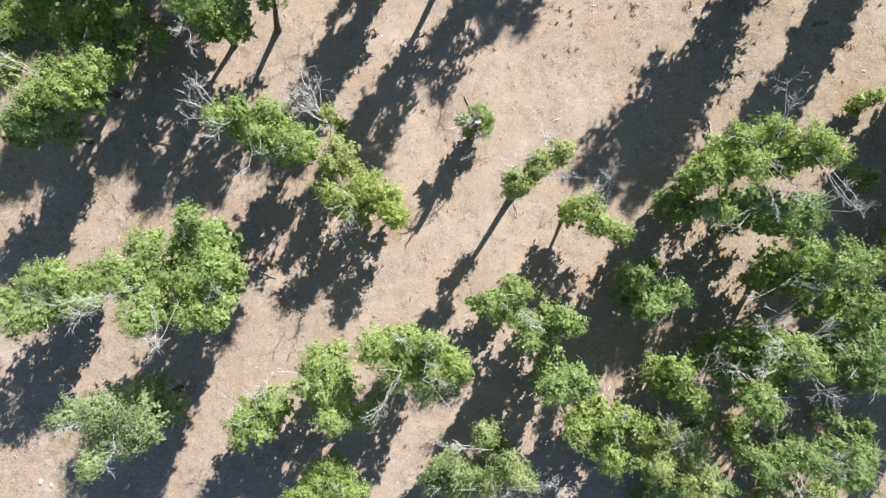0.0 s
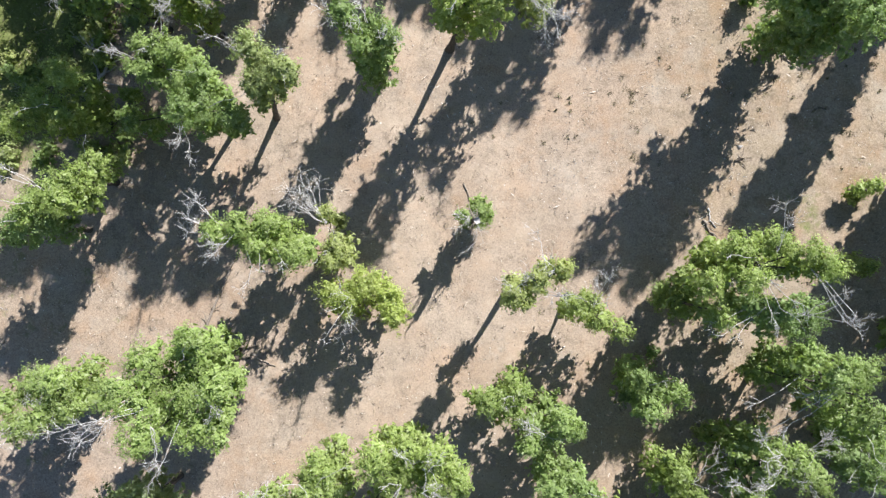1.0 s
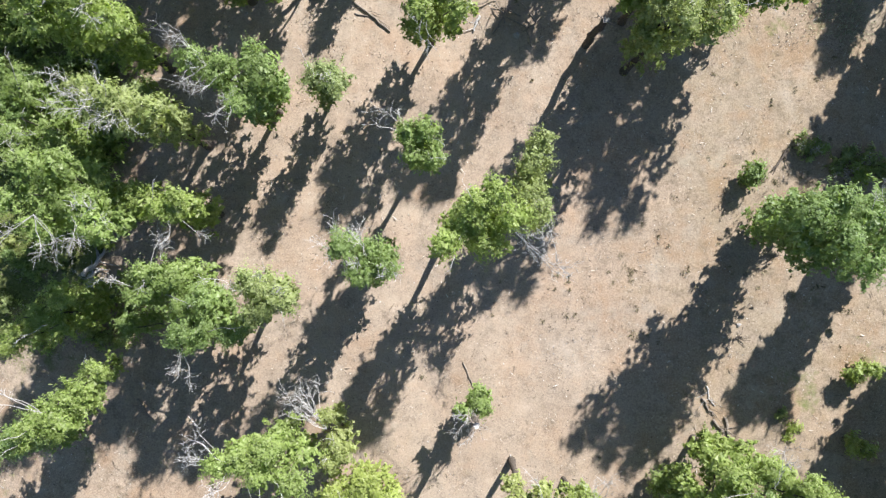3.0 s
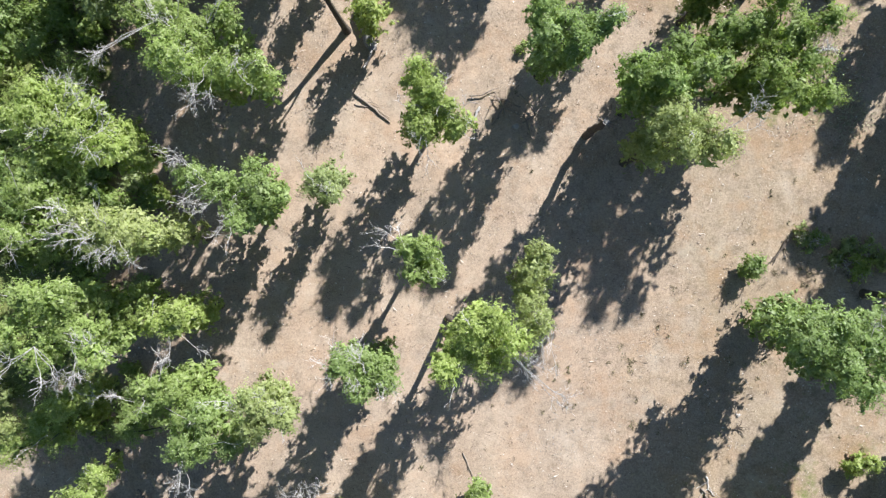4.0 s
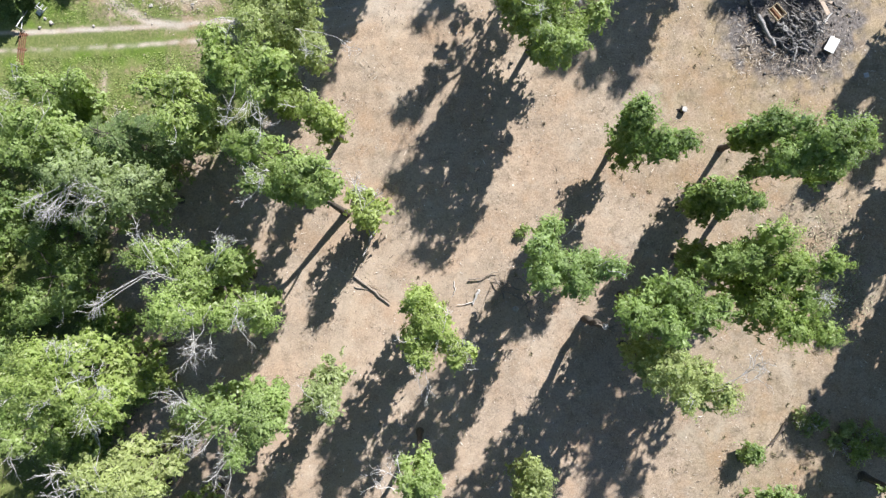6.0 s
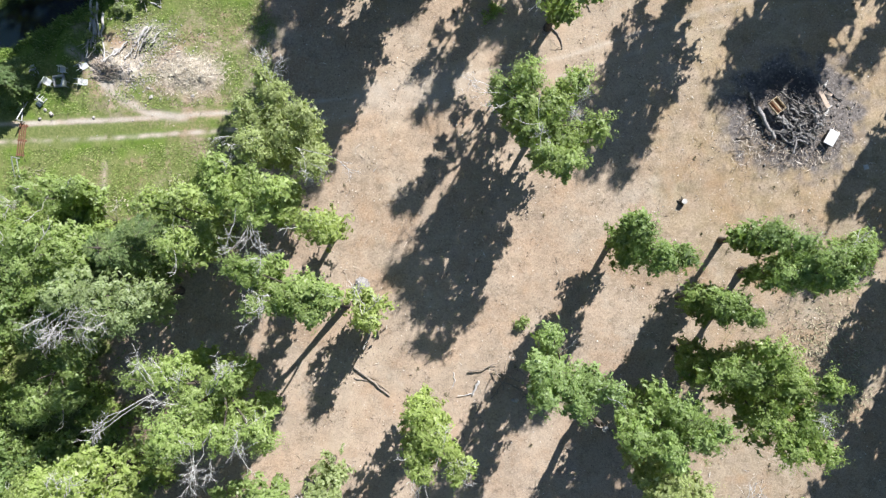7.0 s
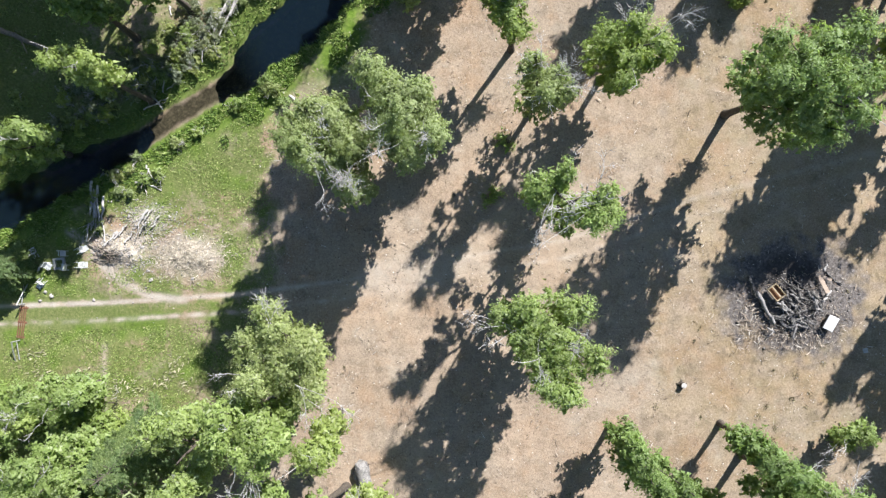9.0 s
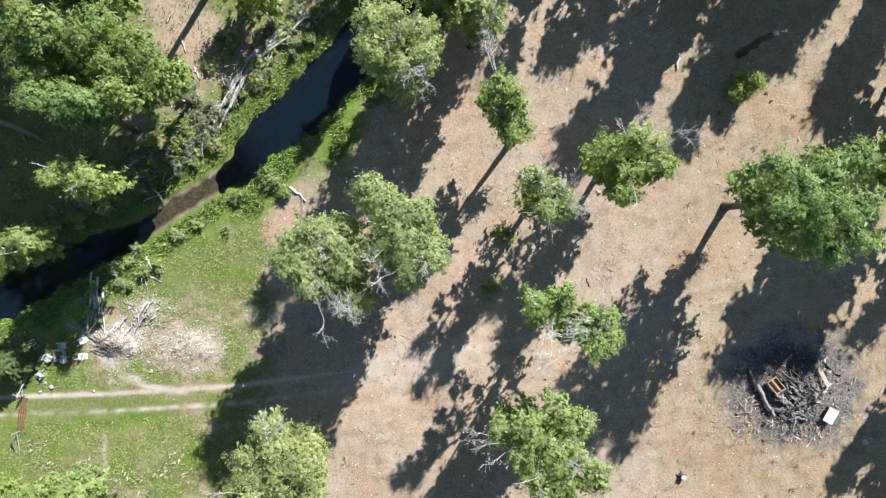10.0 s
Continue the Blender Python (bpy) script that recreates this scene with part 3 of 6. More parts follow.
tree(-8.8, 8.5, 'w', ((-0.3, 2.6, 7.4, 0.7), (0.3, -0.2, 7.0, 1.3), (-0.3, -1.3, 7.2, 0.9),), ((-1.9, 3.5, 6.3), (-2.3, 2.9, 6.3), (-1.4, 4.2, 6.3), (-1.2, 2.6, 6.3), (-2.1, 4.0, 6.3),))
tree(-6.1, 4.5, 'y', ((-2.6, 0.4, 7.1, 1.3), (-0.2, 0.9, 7.0, 1.6), (1.8, -0.0, 7.1, 1.4), (2.4, -1.5, 7.2, 1.2), (-1.5, -0.5, 7.2, 1.1),), ((-1.4, -1.5, 6.4), (-1.6, -2.2, 6.4),))
tree(2.9, 10.8, 'c', ((0.3, 0.4, 4.4, 0.9), (-0.3, 0.9, 3.4, 0.8), (0.3, -0.2, 2.4, 0.8), (-0.9, -0.1, 5.2, 0.5)), ((-0.9, -0.3, 5.0), (-1.2, 0.1, 4.8), (-0.6, -0.4, 4.2)))
tree(6.1, 5.4, 'w', ((1.7, 1.6, 14.4, 0.9), (0.2, 0.6, 14.5, 0.8), (-1.4, -0.3, 14.4, 0.9), (-0.7, -0.5, 14.6, 0.7), (-0.5, -0.2, 5.5, 0.8), (-0.8, -0.2, 9.5, 0.8),), ((0.8, 2.1, 13.5), (-0.4, 0.8, 13.5), (1.0, -0.4, 13.5),), low=0.34)
tree(10.7, 3.8, 'y', ((-0.1, -0.1, 7.0, 1.3), (1.6, -1.0, 7.0, 1.3), (3.3, -1.9, 7.2, 1.0), (0.7, 0.5, 7.2, 1.0),), ((1.8, 1.9, 6.3), (0.9, 1.0, 6.3),), low=0.34)
tree(-18.2, -1.3, 'c', ((-1.9, 1.7, 14.9, 1.8), (1.4, 2.4, 14.9, 1.8), (0.6, -0.3, 14.8, 2.1), (-1.9, -1.2, 14.9, 1.8), (3.5, 0.3, 15.2, 1.4), (-1.3, -3.0, 15.3, 1.2), (1.8, -2.5, 15.1, 1.5), (1.9, 3.9, 15.4, 0.9), (-3.2, 0.2, 15.1, 1.5), (3.8, -2.9, 15.6, 0.7),), ((3.4, -0.5, 14.5), (-2.8, -1.3, 14.5), (0.1, -3.8, 14.5), (-4.3, -2.2, 14.5),))
tree(-30.4, -3.3, 'y', ((-0.5, 1.2, 9.2, 1.6), (2.0, 1.6, 9.2, 1.6), (0.4, -0.9, 9.2, 1.6), (-1.4, -1.9, 9.3, 1.5), (2.6, -0.4, 9.5, 1.2), (-2.8, -0.1, 9.4, 1.4),), ((-2.0, -3.2, 8.7), (0.0, 0.3, 8.7),), low=0.18)
tree(4.7, -3.7, 'c', ((-1.2, 0.0, 7.6, 1.3), (0.3, -0.5, 7.6, 1.4), (1.3, 0.8, 7.7, 1.1),))
tree(8.1, -5.4, 'c', ((0.9, 0.7, 9.3, 1.2), (-0.8, -0.4, 9.2, 1.3), (1.7, 0.3, 9.5, 0.8), (-1.8, -1.0, 9.5, 0.8),), ((-1.9, 0.4, 8.5),))
tree(-2.6, -8.0, 'c', ((-2.1, 1.7, 12.8, 1.4), (0.2, 2.1, 12.8, 1.3), (-0.5, 0.1, 12.6, 1.6), (1.8, -0.8, 12.7, 1.5), (3.7, 0.2, 12.9, 1.2), (2.1, 2.1, 13.0, 1.0), (-3.5, -4.4, 7.2, 1.3),), ((1.7, 2.3, 12.1), (2.1, 0.0, 12.1), (0.2, 2.3, 12.1), (-1.3, -1.9, 12.1),))
tree(-8.7, -9.6, 'y', ((-0.3, 1.8, 10.9, 1.6), (0.2, -0.2, 10.9, 1.6), (0.6, -2.2, 11.0, 1.4), (-1.3, 0.3, 11.3, 0.9),))
tree(-14.4, -12.8, 'y', ((-0.7, 0.1, 7.8, 1.5), (1.1, 1.1, 7.9, 1.3), (-1.0, -1.0, 8.0, 1.1), (0.7, -0.7, 8.0, 1.1),), ((0.2, 1.7, 7.2), (1.1, 2.7, 7.2),))
tree(-23.2, -11.8, 'w', ((-2.2, 0.7, 13.1, 1.5), (0.0, 1.2, 13.0, 1.6), (2.1, 0.1, 13.1, 1.5), (-0.7, -1.0, 13.0, 1.6), (1.7, -1.3, 13.2, 1.3), (-0.5, -2.5, 13.4, 1.0), (-0.2, 1.0, 8.1, 1.5),), ((1.3, -1.2, 12.5), (-1.0, 0.3, 12.5),))
tree(9.1, -9.5, 'c', ((-1.1, -0.0, 9.9, 1.3), (0.5, -0.0, 9.9, 1.3), (1.5, 0.2, 10.2, 0.8),))
tree(12.7, -13.8, 'c', ((-2.3, 0.5, 8.1, 1.5), (0.3, 0.9, 8.0, 1.6), (0.7, -1.6, 8.0, 1.7), (2.2, 1.2, 8.4, 0.9),), ((0.9, 1.6, 7.5),))
tree(17.6, -14.9, 'w', ((-0.4, 1.1, 9.5, 1.6), (1.1, 0.8, 9.7, 1.4), (-1.7, -0.7, 9.7, 1.4), (1.2, -1.7, 9.7, 1.4),), ((-0.7, 2.0, 9.0),), low=0.18)
tree(4.6, -16.4, 'w', ((-1.3, 2.6, 7.7, 1.3), (0.4, 0.2, 7.5, 1.7), (1.7, -1.2, 7.6, 1.5), (-1.3, -1.2, 7.6, 1.5),), ((-3.0, 1.8, 7.0),))
tree(0.5, -17.5, 'w', ((0.3, 0.9, 7.0, 1.7), (-1.0, -0.3, 7.1, 1.5), (0.7, -0.9, 7.1, 1.5),), ((7.3, -0.3, 6.5),))
tree(-9.0, -18.3, 'c', ((-0.3, 0.5, 6.9, 1.9), (1.9, -0.2, 7.0, 1.6), (-1.9, -0.6, 7.1, 1.5),))
tree(22.2, 7.4, 'c', ((-1.9, 0.7, 13.5, 1.5), (0.4, 1.3, 13.5, 1.5), (2.7, 0.4, 13.4, 1.6), (4.0, -0.5, 13.7, 1.1), (-1.5, -1.2, 13.6, 1.3), (-4.0, -1.6, 13.6, 1.3),), ((0.4, 2.5, 12.9), (-1.5, -1.1, 12.9), (1.1, -2.6, 12.9), (4.5, -3.3, 12.9),), low=0.18)
tree(25.1, 3.5, 'c', ((-1.1, 0.0, 10.5, 1.7), (1.2, -0.8, 10.6, 1.5), (-3.0, 1.2, 10.9, 1.0), (1.9, 0.2, 10.7, 1.4),), ((-4.1, -0.6, 10.0), (-5.0, 0.0, 10.0), (3.2, 0.9, 10.0),), low=0.18)
tree(19.6, 4.2, 'c', ((-1.4, 0.1, 4.2, 1.3), (0.0, 0.2, 4.2, 1.3), (0.15, -0.9, 11.2, 1.2)), ((2.9, -0.6, 3.5),), low=0.18)
tree(16.0, -2.6, 'c', ((-1.2, 1.2, 8.8, 1.3), (0.1, -0.1, 8.7, 1.4), (-0.4, -1.3, 9.0, 1.1), (1.9, -0.2, 9.0, 1.1),), low=0.18)
tree(27.6, -1.8, 'c', ((-2.0, 0.3, 4.6, 1.4), (-0.8, 2.2, 9.5, 1.4), (-1.2, 1.8, 13.6, 1.6), (2.0, -1.4, 11.7, 1.5), (2.7, 1.3, 11.8, 1.4), (2.5, -3.2, 11.8, 1.3)), ((-4.0, -2.3, 11.1), (-2.4, 0.1, 11.1)), low=0.18)
tree(23.4, -7.9, 'c', ((0.1, 2.1, 12.8, 1.2), (0.9, 1.4, 13.9, 1.5), (-0.4, 0.8, 12.7, 1.3), (2.7, 0.3, 12.9, 1.0), (-2.1, -1.7, 12.6, 1.5), (-1.1, -2.5, 12.8, 1.1)), ((-1.4, 2.8, 12.0), (-0.2, 2.4, 12.0), (-3.7, 0.4, 12.0), (1.7, 2.8, 12.0), (-1.0, 0.1, 12.0), (2.1, -1.1, 12.0)), low=0.18)
tree(18.8, -9.7, 'c', ((-0.4, 0.7, 8.2, 1.3), (0.5, -1.1, 8.3, 1.2), (1.2, -2.3, 8.5, 0.9), (1.9, 0.7, 3.5, 1.1)), ((1.6, 1.8, 7.5),), low=0.18)
tree(32.8, -8.0, 'c', ((-1.2, 0.2, 8.1, 1.5), (0.3, 1.1, 8.1, 1.5), (0.9, -1.4, 8.1, 1.5),), ((-2.0, 1.8, 7.5),), low=0.18)
tree(29.0, -16.1, 'c', ((-3.6, -0.2, 8.0, 1.7), (-0.6, 0.3, 8.0, 1.7), (1.9, -0.6, 8.0, 1.7), (3.5, 0.8, 8.2, 1.4),), ((-2.5, -1.2, 7.5), (0.5, 0.1, 7.5),), low=0.18)
tree(19.7, -18.4, 'c', ((2.2, 0.0, 7.1, 1.6), (-2.6, 0.4, 7.2, 1.3), (-0.4, -0.4, 7.1, 1.5),), low=0.18)
tree(36.0, 7.0, 'y', ((-0.5, 0.0, 2.5, 0.9), (0.7, -0.1, 2.6, 0.7),), low=0.18)
tree(36.2, 13.6, 'c', ((-0.5, -0.1, 2.5, 0.8), (0.6, 0.2, 2.6, 0.7),))
tree(-24.4, 27.6, 'c', ((-1.4, 1.7, 17.2, 1.3), (0.6, 1.7, 17.2, 1.3), (-0.4, -0.1, 17.2, 1.3), (1.7, -0.7, 17.2, 1.3), (-1.0, -2.1, 17.3, 1.2), (2.8, -2.1, 17.3, 1.1), (0.6, 1.0, 12.2, 1.3), (-2.7, -0.4, 17.3, 1.2),), ((2.3, -2.6, 16.5), (0.9, -2.9, 16.5), (3.0, -1.2, 16.5), (-2.3, -2.9, 16.5),), low=0.18)
tree(-24.1, 40.1, 'c', ((-1.1, 1.7, 17.4, 1.4), (0.9, 1.3, 17.4, 1.4), (-0.5, 0.0, 17.4, 1.6), (1.6, -0.7, 17.4, 1.4), (3.1, -1.7, 17.6, 1.2), (-1.0, -1.9, 17.6, 1.2), (-2.7, -0.0, 17.5, 1.3),), ((0.9, 2.2, 16.8), (3.0, 0.8, 16.8), (2.9, -1.9, 16.8), (0.2, -1.3, 16.8),), low=0.18)
tree(-20.8, 33.3, 'w', ((-1.8, 0.8, 16.7, 1.1), (-0.2, 0.4, 16.7, 1.2), (0.7, -0.6, 16.7, 1.2), (2.3, -0.3, 16.8, 1.0), (-1.1, -0.6, 16.9, 0.9),), ((-2.7, 1.5, 15.9), (-1.3, 0.1, 15.9), (-0.2, -1.0, 15.9), (-2.3, 0.4, 15.9), (0.5, -1.3, 15.9),))
tree(-19.7, 27.2, 'c', ((-1.0, 0.1, 12.2, 1.3), (0.6, -0.3, 12.2, 1.3), (1.2, 0.5, 12.5, 0.8),), ((1.0, -2.0, 11.5),))
tree(-14.5, 36.2, 'c', ((-2.9, 1.1, 12.7, 1.3), (-1.0, 0.4, 12.6, 1.5), (1.3, 0.7, 12.6, 1.5), (2.2, -0.1, 12.8, 1.2), (0.6, -1.3, 12.7, 1.3), (0.3, -2.2, 12.9, 1.0),), ((-0.5, -2.7, 12.0), (-2.6, 0.4, 12.0), (-3.2, 2.0, 12.0), (-1.6, -1.1, 12.0),))
tree(-9.6, 37.9, 'w', ((-0.3, -0.9, 9.4, 1.3), (0.7, -0.4, 9.5, 1.1), (1.2, -1.7, 9.7, 0.7)), ((0.7, -0.8, 8.7),))
tree(-16.9, 46.1, 'c', ((-3.3, 2.0, 14.7, 1.5), (-1.5, 2.0, 14.7, 1.5), (-0.6, -1.5, 16.6, 1.7), (0.3, 0.1, 14.7, 1.5), (2.2, 1.6, 14.8, 1.3), (-0.0, -2.0, 14.7, 1.5), (2.6, -2.0, 14.9, 1.2), (4.9, -2.0, 14.8, 1.4)), ((0.8, -4.3, 14.1), (1.9, -3.9, 14.1), (-5.1, -1.0, 14.1), (0.1, -2.8, 14.1), (-2.5, 2.8, 14.1), (2.7, 2.4, 14.1), (-1.0, 0.5, 14.1), (3.8, -1.7, 14.1)))
tree(-29.5, 19.0, 'c', ((-0.9, 0.2, 10.0, 1.6), (-1.9, -1.4, 10.1, 1.5), (1.2, -0.6, 10.2, 1.4), (2.0, 1.9, 10.2, 1.4),), low=0.18)
tree(-32.7, 34.2, 'c', ((1.2, -1.6, 7.1, 1.6), (-0.3, 2.6, 7.1, 1.6), (-1.0, -1.1, 7.1, 1.5),), ((-0.5, -1.6, 6.5),), low=0.18)
tree(-23.2, 52.7, 'w', ((-2.0, 0.9, 14.1, 1.4), (0.1, 0.5, 14.1, 1.6), (2.5, 0.2, 14.2, 1.3), (-2.7, -2.2, 9.6, 1.4), (1.8, -1.0, 14.4, 1.1)), ((-0.6, -1.4, 13.5), (-1.7, -1.8, 13.5), (0.6, -1.4, 13.5), (-2.5, -1.1, 13.5), (-2.8, -0.7, 13.5)))
tree(-28.9, 56.4, 'c', ((0.1, 0.9, 12.8, 1.5), (1.6, -0.3, 12.8, 1.5), (-0.4, -1.2, 12.9, 1.4), (-1.7, 0.5, 12.9, 1.3),), low=0.18)
tree(-18.6, 58.3, 'y', ((-2.0, 1.3, 12.2, 1.3), (-0.1, 1.7, 12.2, 1.3), (1.1, -1.5, 14.3, 1.5), (1.9, -0.6, 12.3, 1.2), (1.5, -2.3, 12.4, 1.0)))
tree(-12.8, 60.3, 'c', ((-1.7, 1.6, 15.8, 1.1), (-1.8, 0.1, 15.8, 1.1), (0.6, 0.5, 15.7, 1.4), (0.9, -1.4, 15.7, 1.3), (1.9, -0.0, 16.0, 0.9), (-0.0, -0.9, 16.0, 0.9),), ((0.4, -3.0, 15.0), (0.7, -3.7, 15.0),))
tree(-11.4, 64.8, 'w', ((-0.9, 3.6, 13.0, 1.0), (-0.1, 2.2, 13.0, 1.0), (-2.4, 1.3, 12.8, 1.3), (-0.3, -0.1, 12.4, 2.0), (-1.7, -1.4, 12.7, 1.5), (1.7, -0.9, 12.6, 1.6), (2.2, -2.5, 12.9, 1.2), (1.8, 0.9, 12.9, 1.2),), ((2.8, -2.8, 12.1), (-2.3, -1.2, 12.1), (-0.7, 4.2, 12.1),))
tree(-9.1, 58.2, 'y', ((-0.3, 0.3, 12.3, 1.2), (0.6, -0.5, 12.5, 0.9),))
tree(-8.5, 51.5, 'c', ((-5.4, 4.0, 15.1, 1.1), (-3.9, 3.6, 15.1, 1.1), (-2.9, 1.8, 15.1, 1.2), (-1.1, 2.2, 14.9, 1.4), (0.4, 2.2, 15.1, 1.1), (-0.1, 0.8, 15.2, 0.9), (-3.9, 1.3, 15.2, 0.9),), ((-3.8, 2.1, 14.3), (-3.1, 1.4, 14.3),), low=0.34)
tree(-6.1, 51.2, 'y', ((-0.1, 0.2, 7.4, 1.0), (0.3, -0.4, 7.6, 0.7),), ((-0.3, 1.9, 6.5),))
tree(-32.4, 46.0, 'c', ((0.6, 0.6, 4.6, 2.3), (-0.9, -2.3, 4.8, 1.9), (2.2, -1.6, 5.0, 1.6), (-1.9, 3.2, 5.0, 1.7),), low=0.18)
tree(-30.5, 60.7, 'c', ((-1.6, 0.3, 8.1, 1.5), (0.5, -0.4, 8.1, 1.5), (2.4, 0.4, 8.4, 0.9),), ((-1.6, -0.8, 7.5),), low=0.18)
tree(-31.0, 59.8, 'c', ((-0.8, -0.2, 3.1, 1.5), (0.9, -0.7, 3.2, 1.4), (0.0, 1.2, 3.3, 1.2),), low=0.18)
tree(-1.0, 42.5, 'c', ((-0.7, 2.3, 12.0, 1.2), (0.2, 0.7, 11.9, 1.3), (-0.9, -0.5, 12.1, 1.0), (1.2, -0.2, 12.2, 0.9), (-0.7, -1.7, 12.0, 1.2), (2.1, -1.7, 12.1, 0.9),), ((2.4, -1.1, 11.2), (1.2, -0.7, 11.2), (-0.6, -2.7, 11.2),))
tree(8.4, 47.5, 'c', ((-0.4, 2.5, 10.6, 1.1), (-2.0, 1.0, 14.8, 0.9), (-0.4, -0.1, 14.4, 1.6), (-1.6, -0.9, 14.6, 1.1), (2.1, -0.4, 14.6, 1.1), (1.0, -1.2, 14.6, 1.1), (2.8, -0.2, 14.8, 0.8)))
tree(16.0, 39.9, 'w', ((-1.1, 1.0, 15.6, 1.4), (0.8, 0.3, 15.5, 1.5), (2.1, -0.8, 15.7, 1.2), (-0.4, -1.1, 15.7, 1.2), (-1.8, 0.2, 15.7, 1.1),), ((3.2, 0.7, 14.9),))
tree(15.8, 44.3, 'd', ((0.3, 1.3, 15.1, 1.4), (2.5, 0.2, 15.1, 1.4), (-1.5, -0.5, 15.1, 1.3), (-0.8, -1.3, 15.2, 1.1), (-3.4, -0.2, 15.3, 1.0), (1.0, -0.2, 15.2, 1.2),))
tree(23.9, 45.9, 'd', ((-0.9, 3.5, 13.8, 1.3), (-1.8, 1.6, 13.7, 1.5), (-0.0, 0.9, 13.6, 1.6), (1.7, 1.6, 13.8, 1.3), (1.1, -1.0, 13.7, 1.5), (-1.2, -1.4, 13.7, 1.5), (2.1, -3.2, 13.8, 1.3), (-0.5, -2.9, 13.8, 1.3),), ((0.7, -0.6, 13.1),))
tree(20.5, 47.8, 'd', ((-0.1, 0.1, 12.2, 1.3), (1.1, 0.1, 12.3, 1.2), (-1.4, -0.3, 12.4, 1.0),))
tree(14.8, 57.0, 'd', ((-0.1, 0.2, 3.4, 0.8), (0.0, 0.2, 7.6, 1.0), (-0.9, 0.9, 12.5, 1.1), (-0.3, -0.4, 12.4, 1.3), (-0.8, 1.5, 12.6, 0.9), (0.8, -1.2, 12.5, 1.2), (2.4, -1.0, 12.6, 0.9),), low=0.2)
tree(24.6, 57.3, 'd', ((-0.1, -0.1, 4.2, 1.0), (-0.3, 0.0, 7.6, 1.1), (-0.8, 0.2, 10.6, 1.3), (0.2, -0.5, 12.5, 1.3), (-1.1, 0.2, 11.8, 1.2)), ((1.2, -0.7, 11.7),), low=0.34)
tree(26.5, 54.6, 'd', ((-3.0, 0.1, 12.8, 1.2), (-1.1, 1.2, 15.2, 1.4), (0.7, 1.5, 15.3, 1.3), (-0.2, 0.2, 14.6, 1.2), (2.1, -0.5, 10.3, 0.8), (-1.8, 0.6, 13.4, 1.0)), ((1.1, -0.4, 12.0), (1.4, 2.5, 12.0)), low=0.34)
tree(20.9, 52.2, 'd', ((-0.5, 0.1, 4.6, 0.9), (-0.3, 0.1, 7.0, 1.2), (-0.1, 0.2, 9.8, 1.2), (0.1, 0.2, 12.1, 1.2), (0.7, -0.3, 12.4, 0.9), (-0.9, 0.4, 11.4, 0.9)))
tree(34.8, 57.0, 'c', ((-0.7, 0.1, 3.4, 1.0), (0.7, 0.3, 3.4, 1.0), (-0.1, -0.6, 3.5, 0.8),), ((-2.0, -1.4, 2.5),))
tree(7.6, 66.0, 'y', ((-3.5, 2.0, 12.3, 1.2), (-1.6, 2.4, 12.2, 1.4), (-2.0, 0.4, 12.2, 1.3), (1.9, 2.4, 12.1, 1.5), (-0.0, 0.5, 12.2, 1.4), (0.8, -1.5, 12.2, 1.4), (3.1, -1.1, 12.2, 1.4), (1.1, -3.4, 12.3, 1.2), (-0.4, -3.0, 12.3, 1.1), (-1.2, -1.1, 12.4, 1.0),), ((-4.5, 1.5, 11.3), (-0.9, -2.0, 11.5), (1.3, 0.4, 11.5),))
tree(9.2, 76.0, 'c', ((-2.8, 0.9, 13.9, 1.2), (-1.1, 1.9, 14.3, 0.9), (0.6, -1.2, 14.9, 1.3), (1.6, -0.9, 14.9, 1.1), (1.4, 0.3, 15.0, 0.7)), ((-0.0, 0.6, 13.8), (-3.1, -2.1, 13.8), (-0.8, -0.2, 13.8), (-1.4, -0.9, 13.8), (0.8, 1.0, 13.8)))
tree(-8.4, 80.2, 'w', ((-1.4, 0.6, 14.9, 1.7), (0.6, 1.0, 14.8, 1.8), (-0.3, -1.2, 14.9, 1.7), (1.7, -0.1, 15.0, 1.5), (-2.0, -0.3, 15.2, 1.2), (2.2, -3.2, 12.8, 1.3), (-0.4, 1.5, 15.2, 1.1)), ((1.3, -3.0, 14.4), (2.4, -3.0, 14.4), (0.5, 0.3, 14.4), (0.2, -1.6, 14.4), (1.6, -2.7, 14.4)), low=0.06, skirt=0.6)
tree(-2.9, 81.8, 'w', ((-2.1, 2.8, 14.7, 1.3), (-0.6, 1.3, 14.6, 1.6), (0.5, -0.5, 14.4, 1.9), (1.2, 1.3, 14.8, 1.2), (-1.0, -0.9, 14.6, 1.6), (2.3, -1.6, 14.8, 1.1), (0.6, -2.7, 14.8, 1.2),), ((1.6, -2.0, 14.0), (-1.2, -2.4, 14.0),), low=0.06, skirt=0.6)
tree(7.5, 84.6, 'w', ((-1.2, 1.4, 12.2, 1.0), (0.4, 0.2, 12.1, 1.1), (-0.4, -1.0, 12.3, 0.9), (1.1, -1.0, 12.2, 0.9),), ((-1.8, 1.1, 11.3), (1.7, -0.9, 11.3), (-0.2, -1.7, 11.3), (0.9, 0.7, 11.3), (1.3, -0.1, 11.3),))
tree(5.9, 90.2, 'c', ((-2.3, 2.0, 12.3, 1.2), (-1.2, 1.2, 12.6, 1.1), (-1.3, 0.8, 10.2, 1.4), (0.35, 0.2, 5.9, 1.2), (-1.4, -0.4, 10.4, 1.0)), ((-2.5, 4.6, 9.5),), low=0.34)
tree(13.7, 87.6, 'c', ((-2.0, 0.7, 10.9, 1.4), (0.0, 1.1, 10.9, 1.4), (1.6, 0.5, 10.9, 1.3), (1.4, -0.9, 12.9, 0.9), (-0.4, -1.2, 11.0, 1.2), (-0.6, -2.9, 11.2, 0.9)), ((2.7, 1.8, 10.2), (-0.2, 2.0, 10.2)))
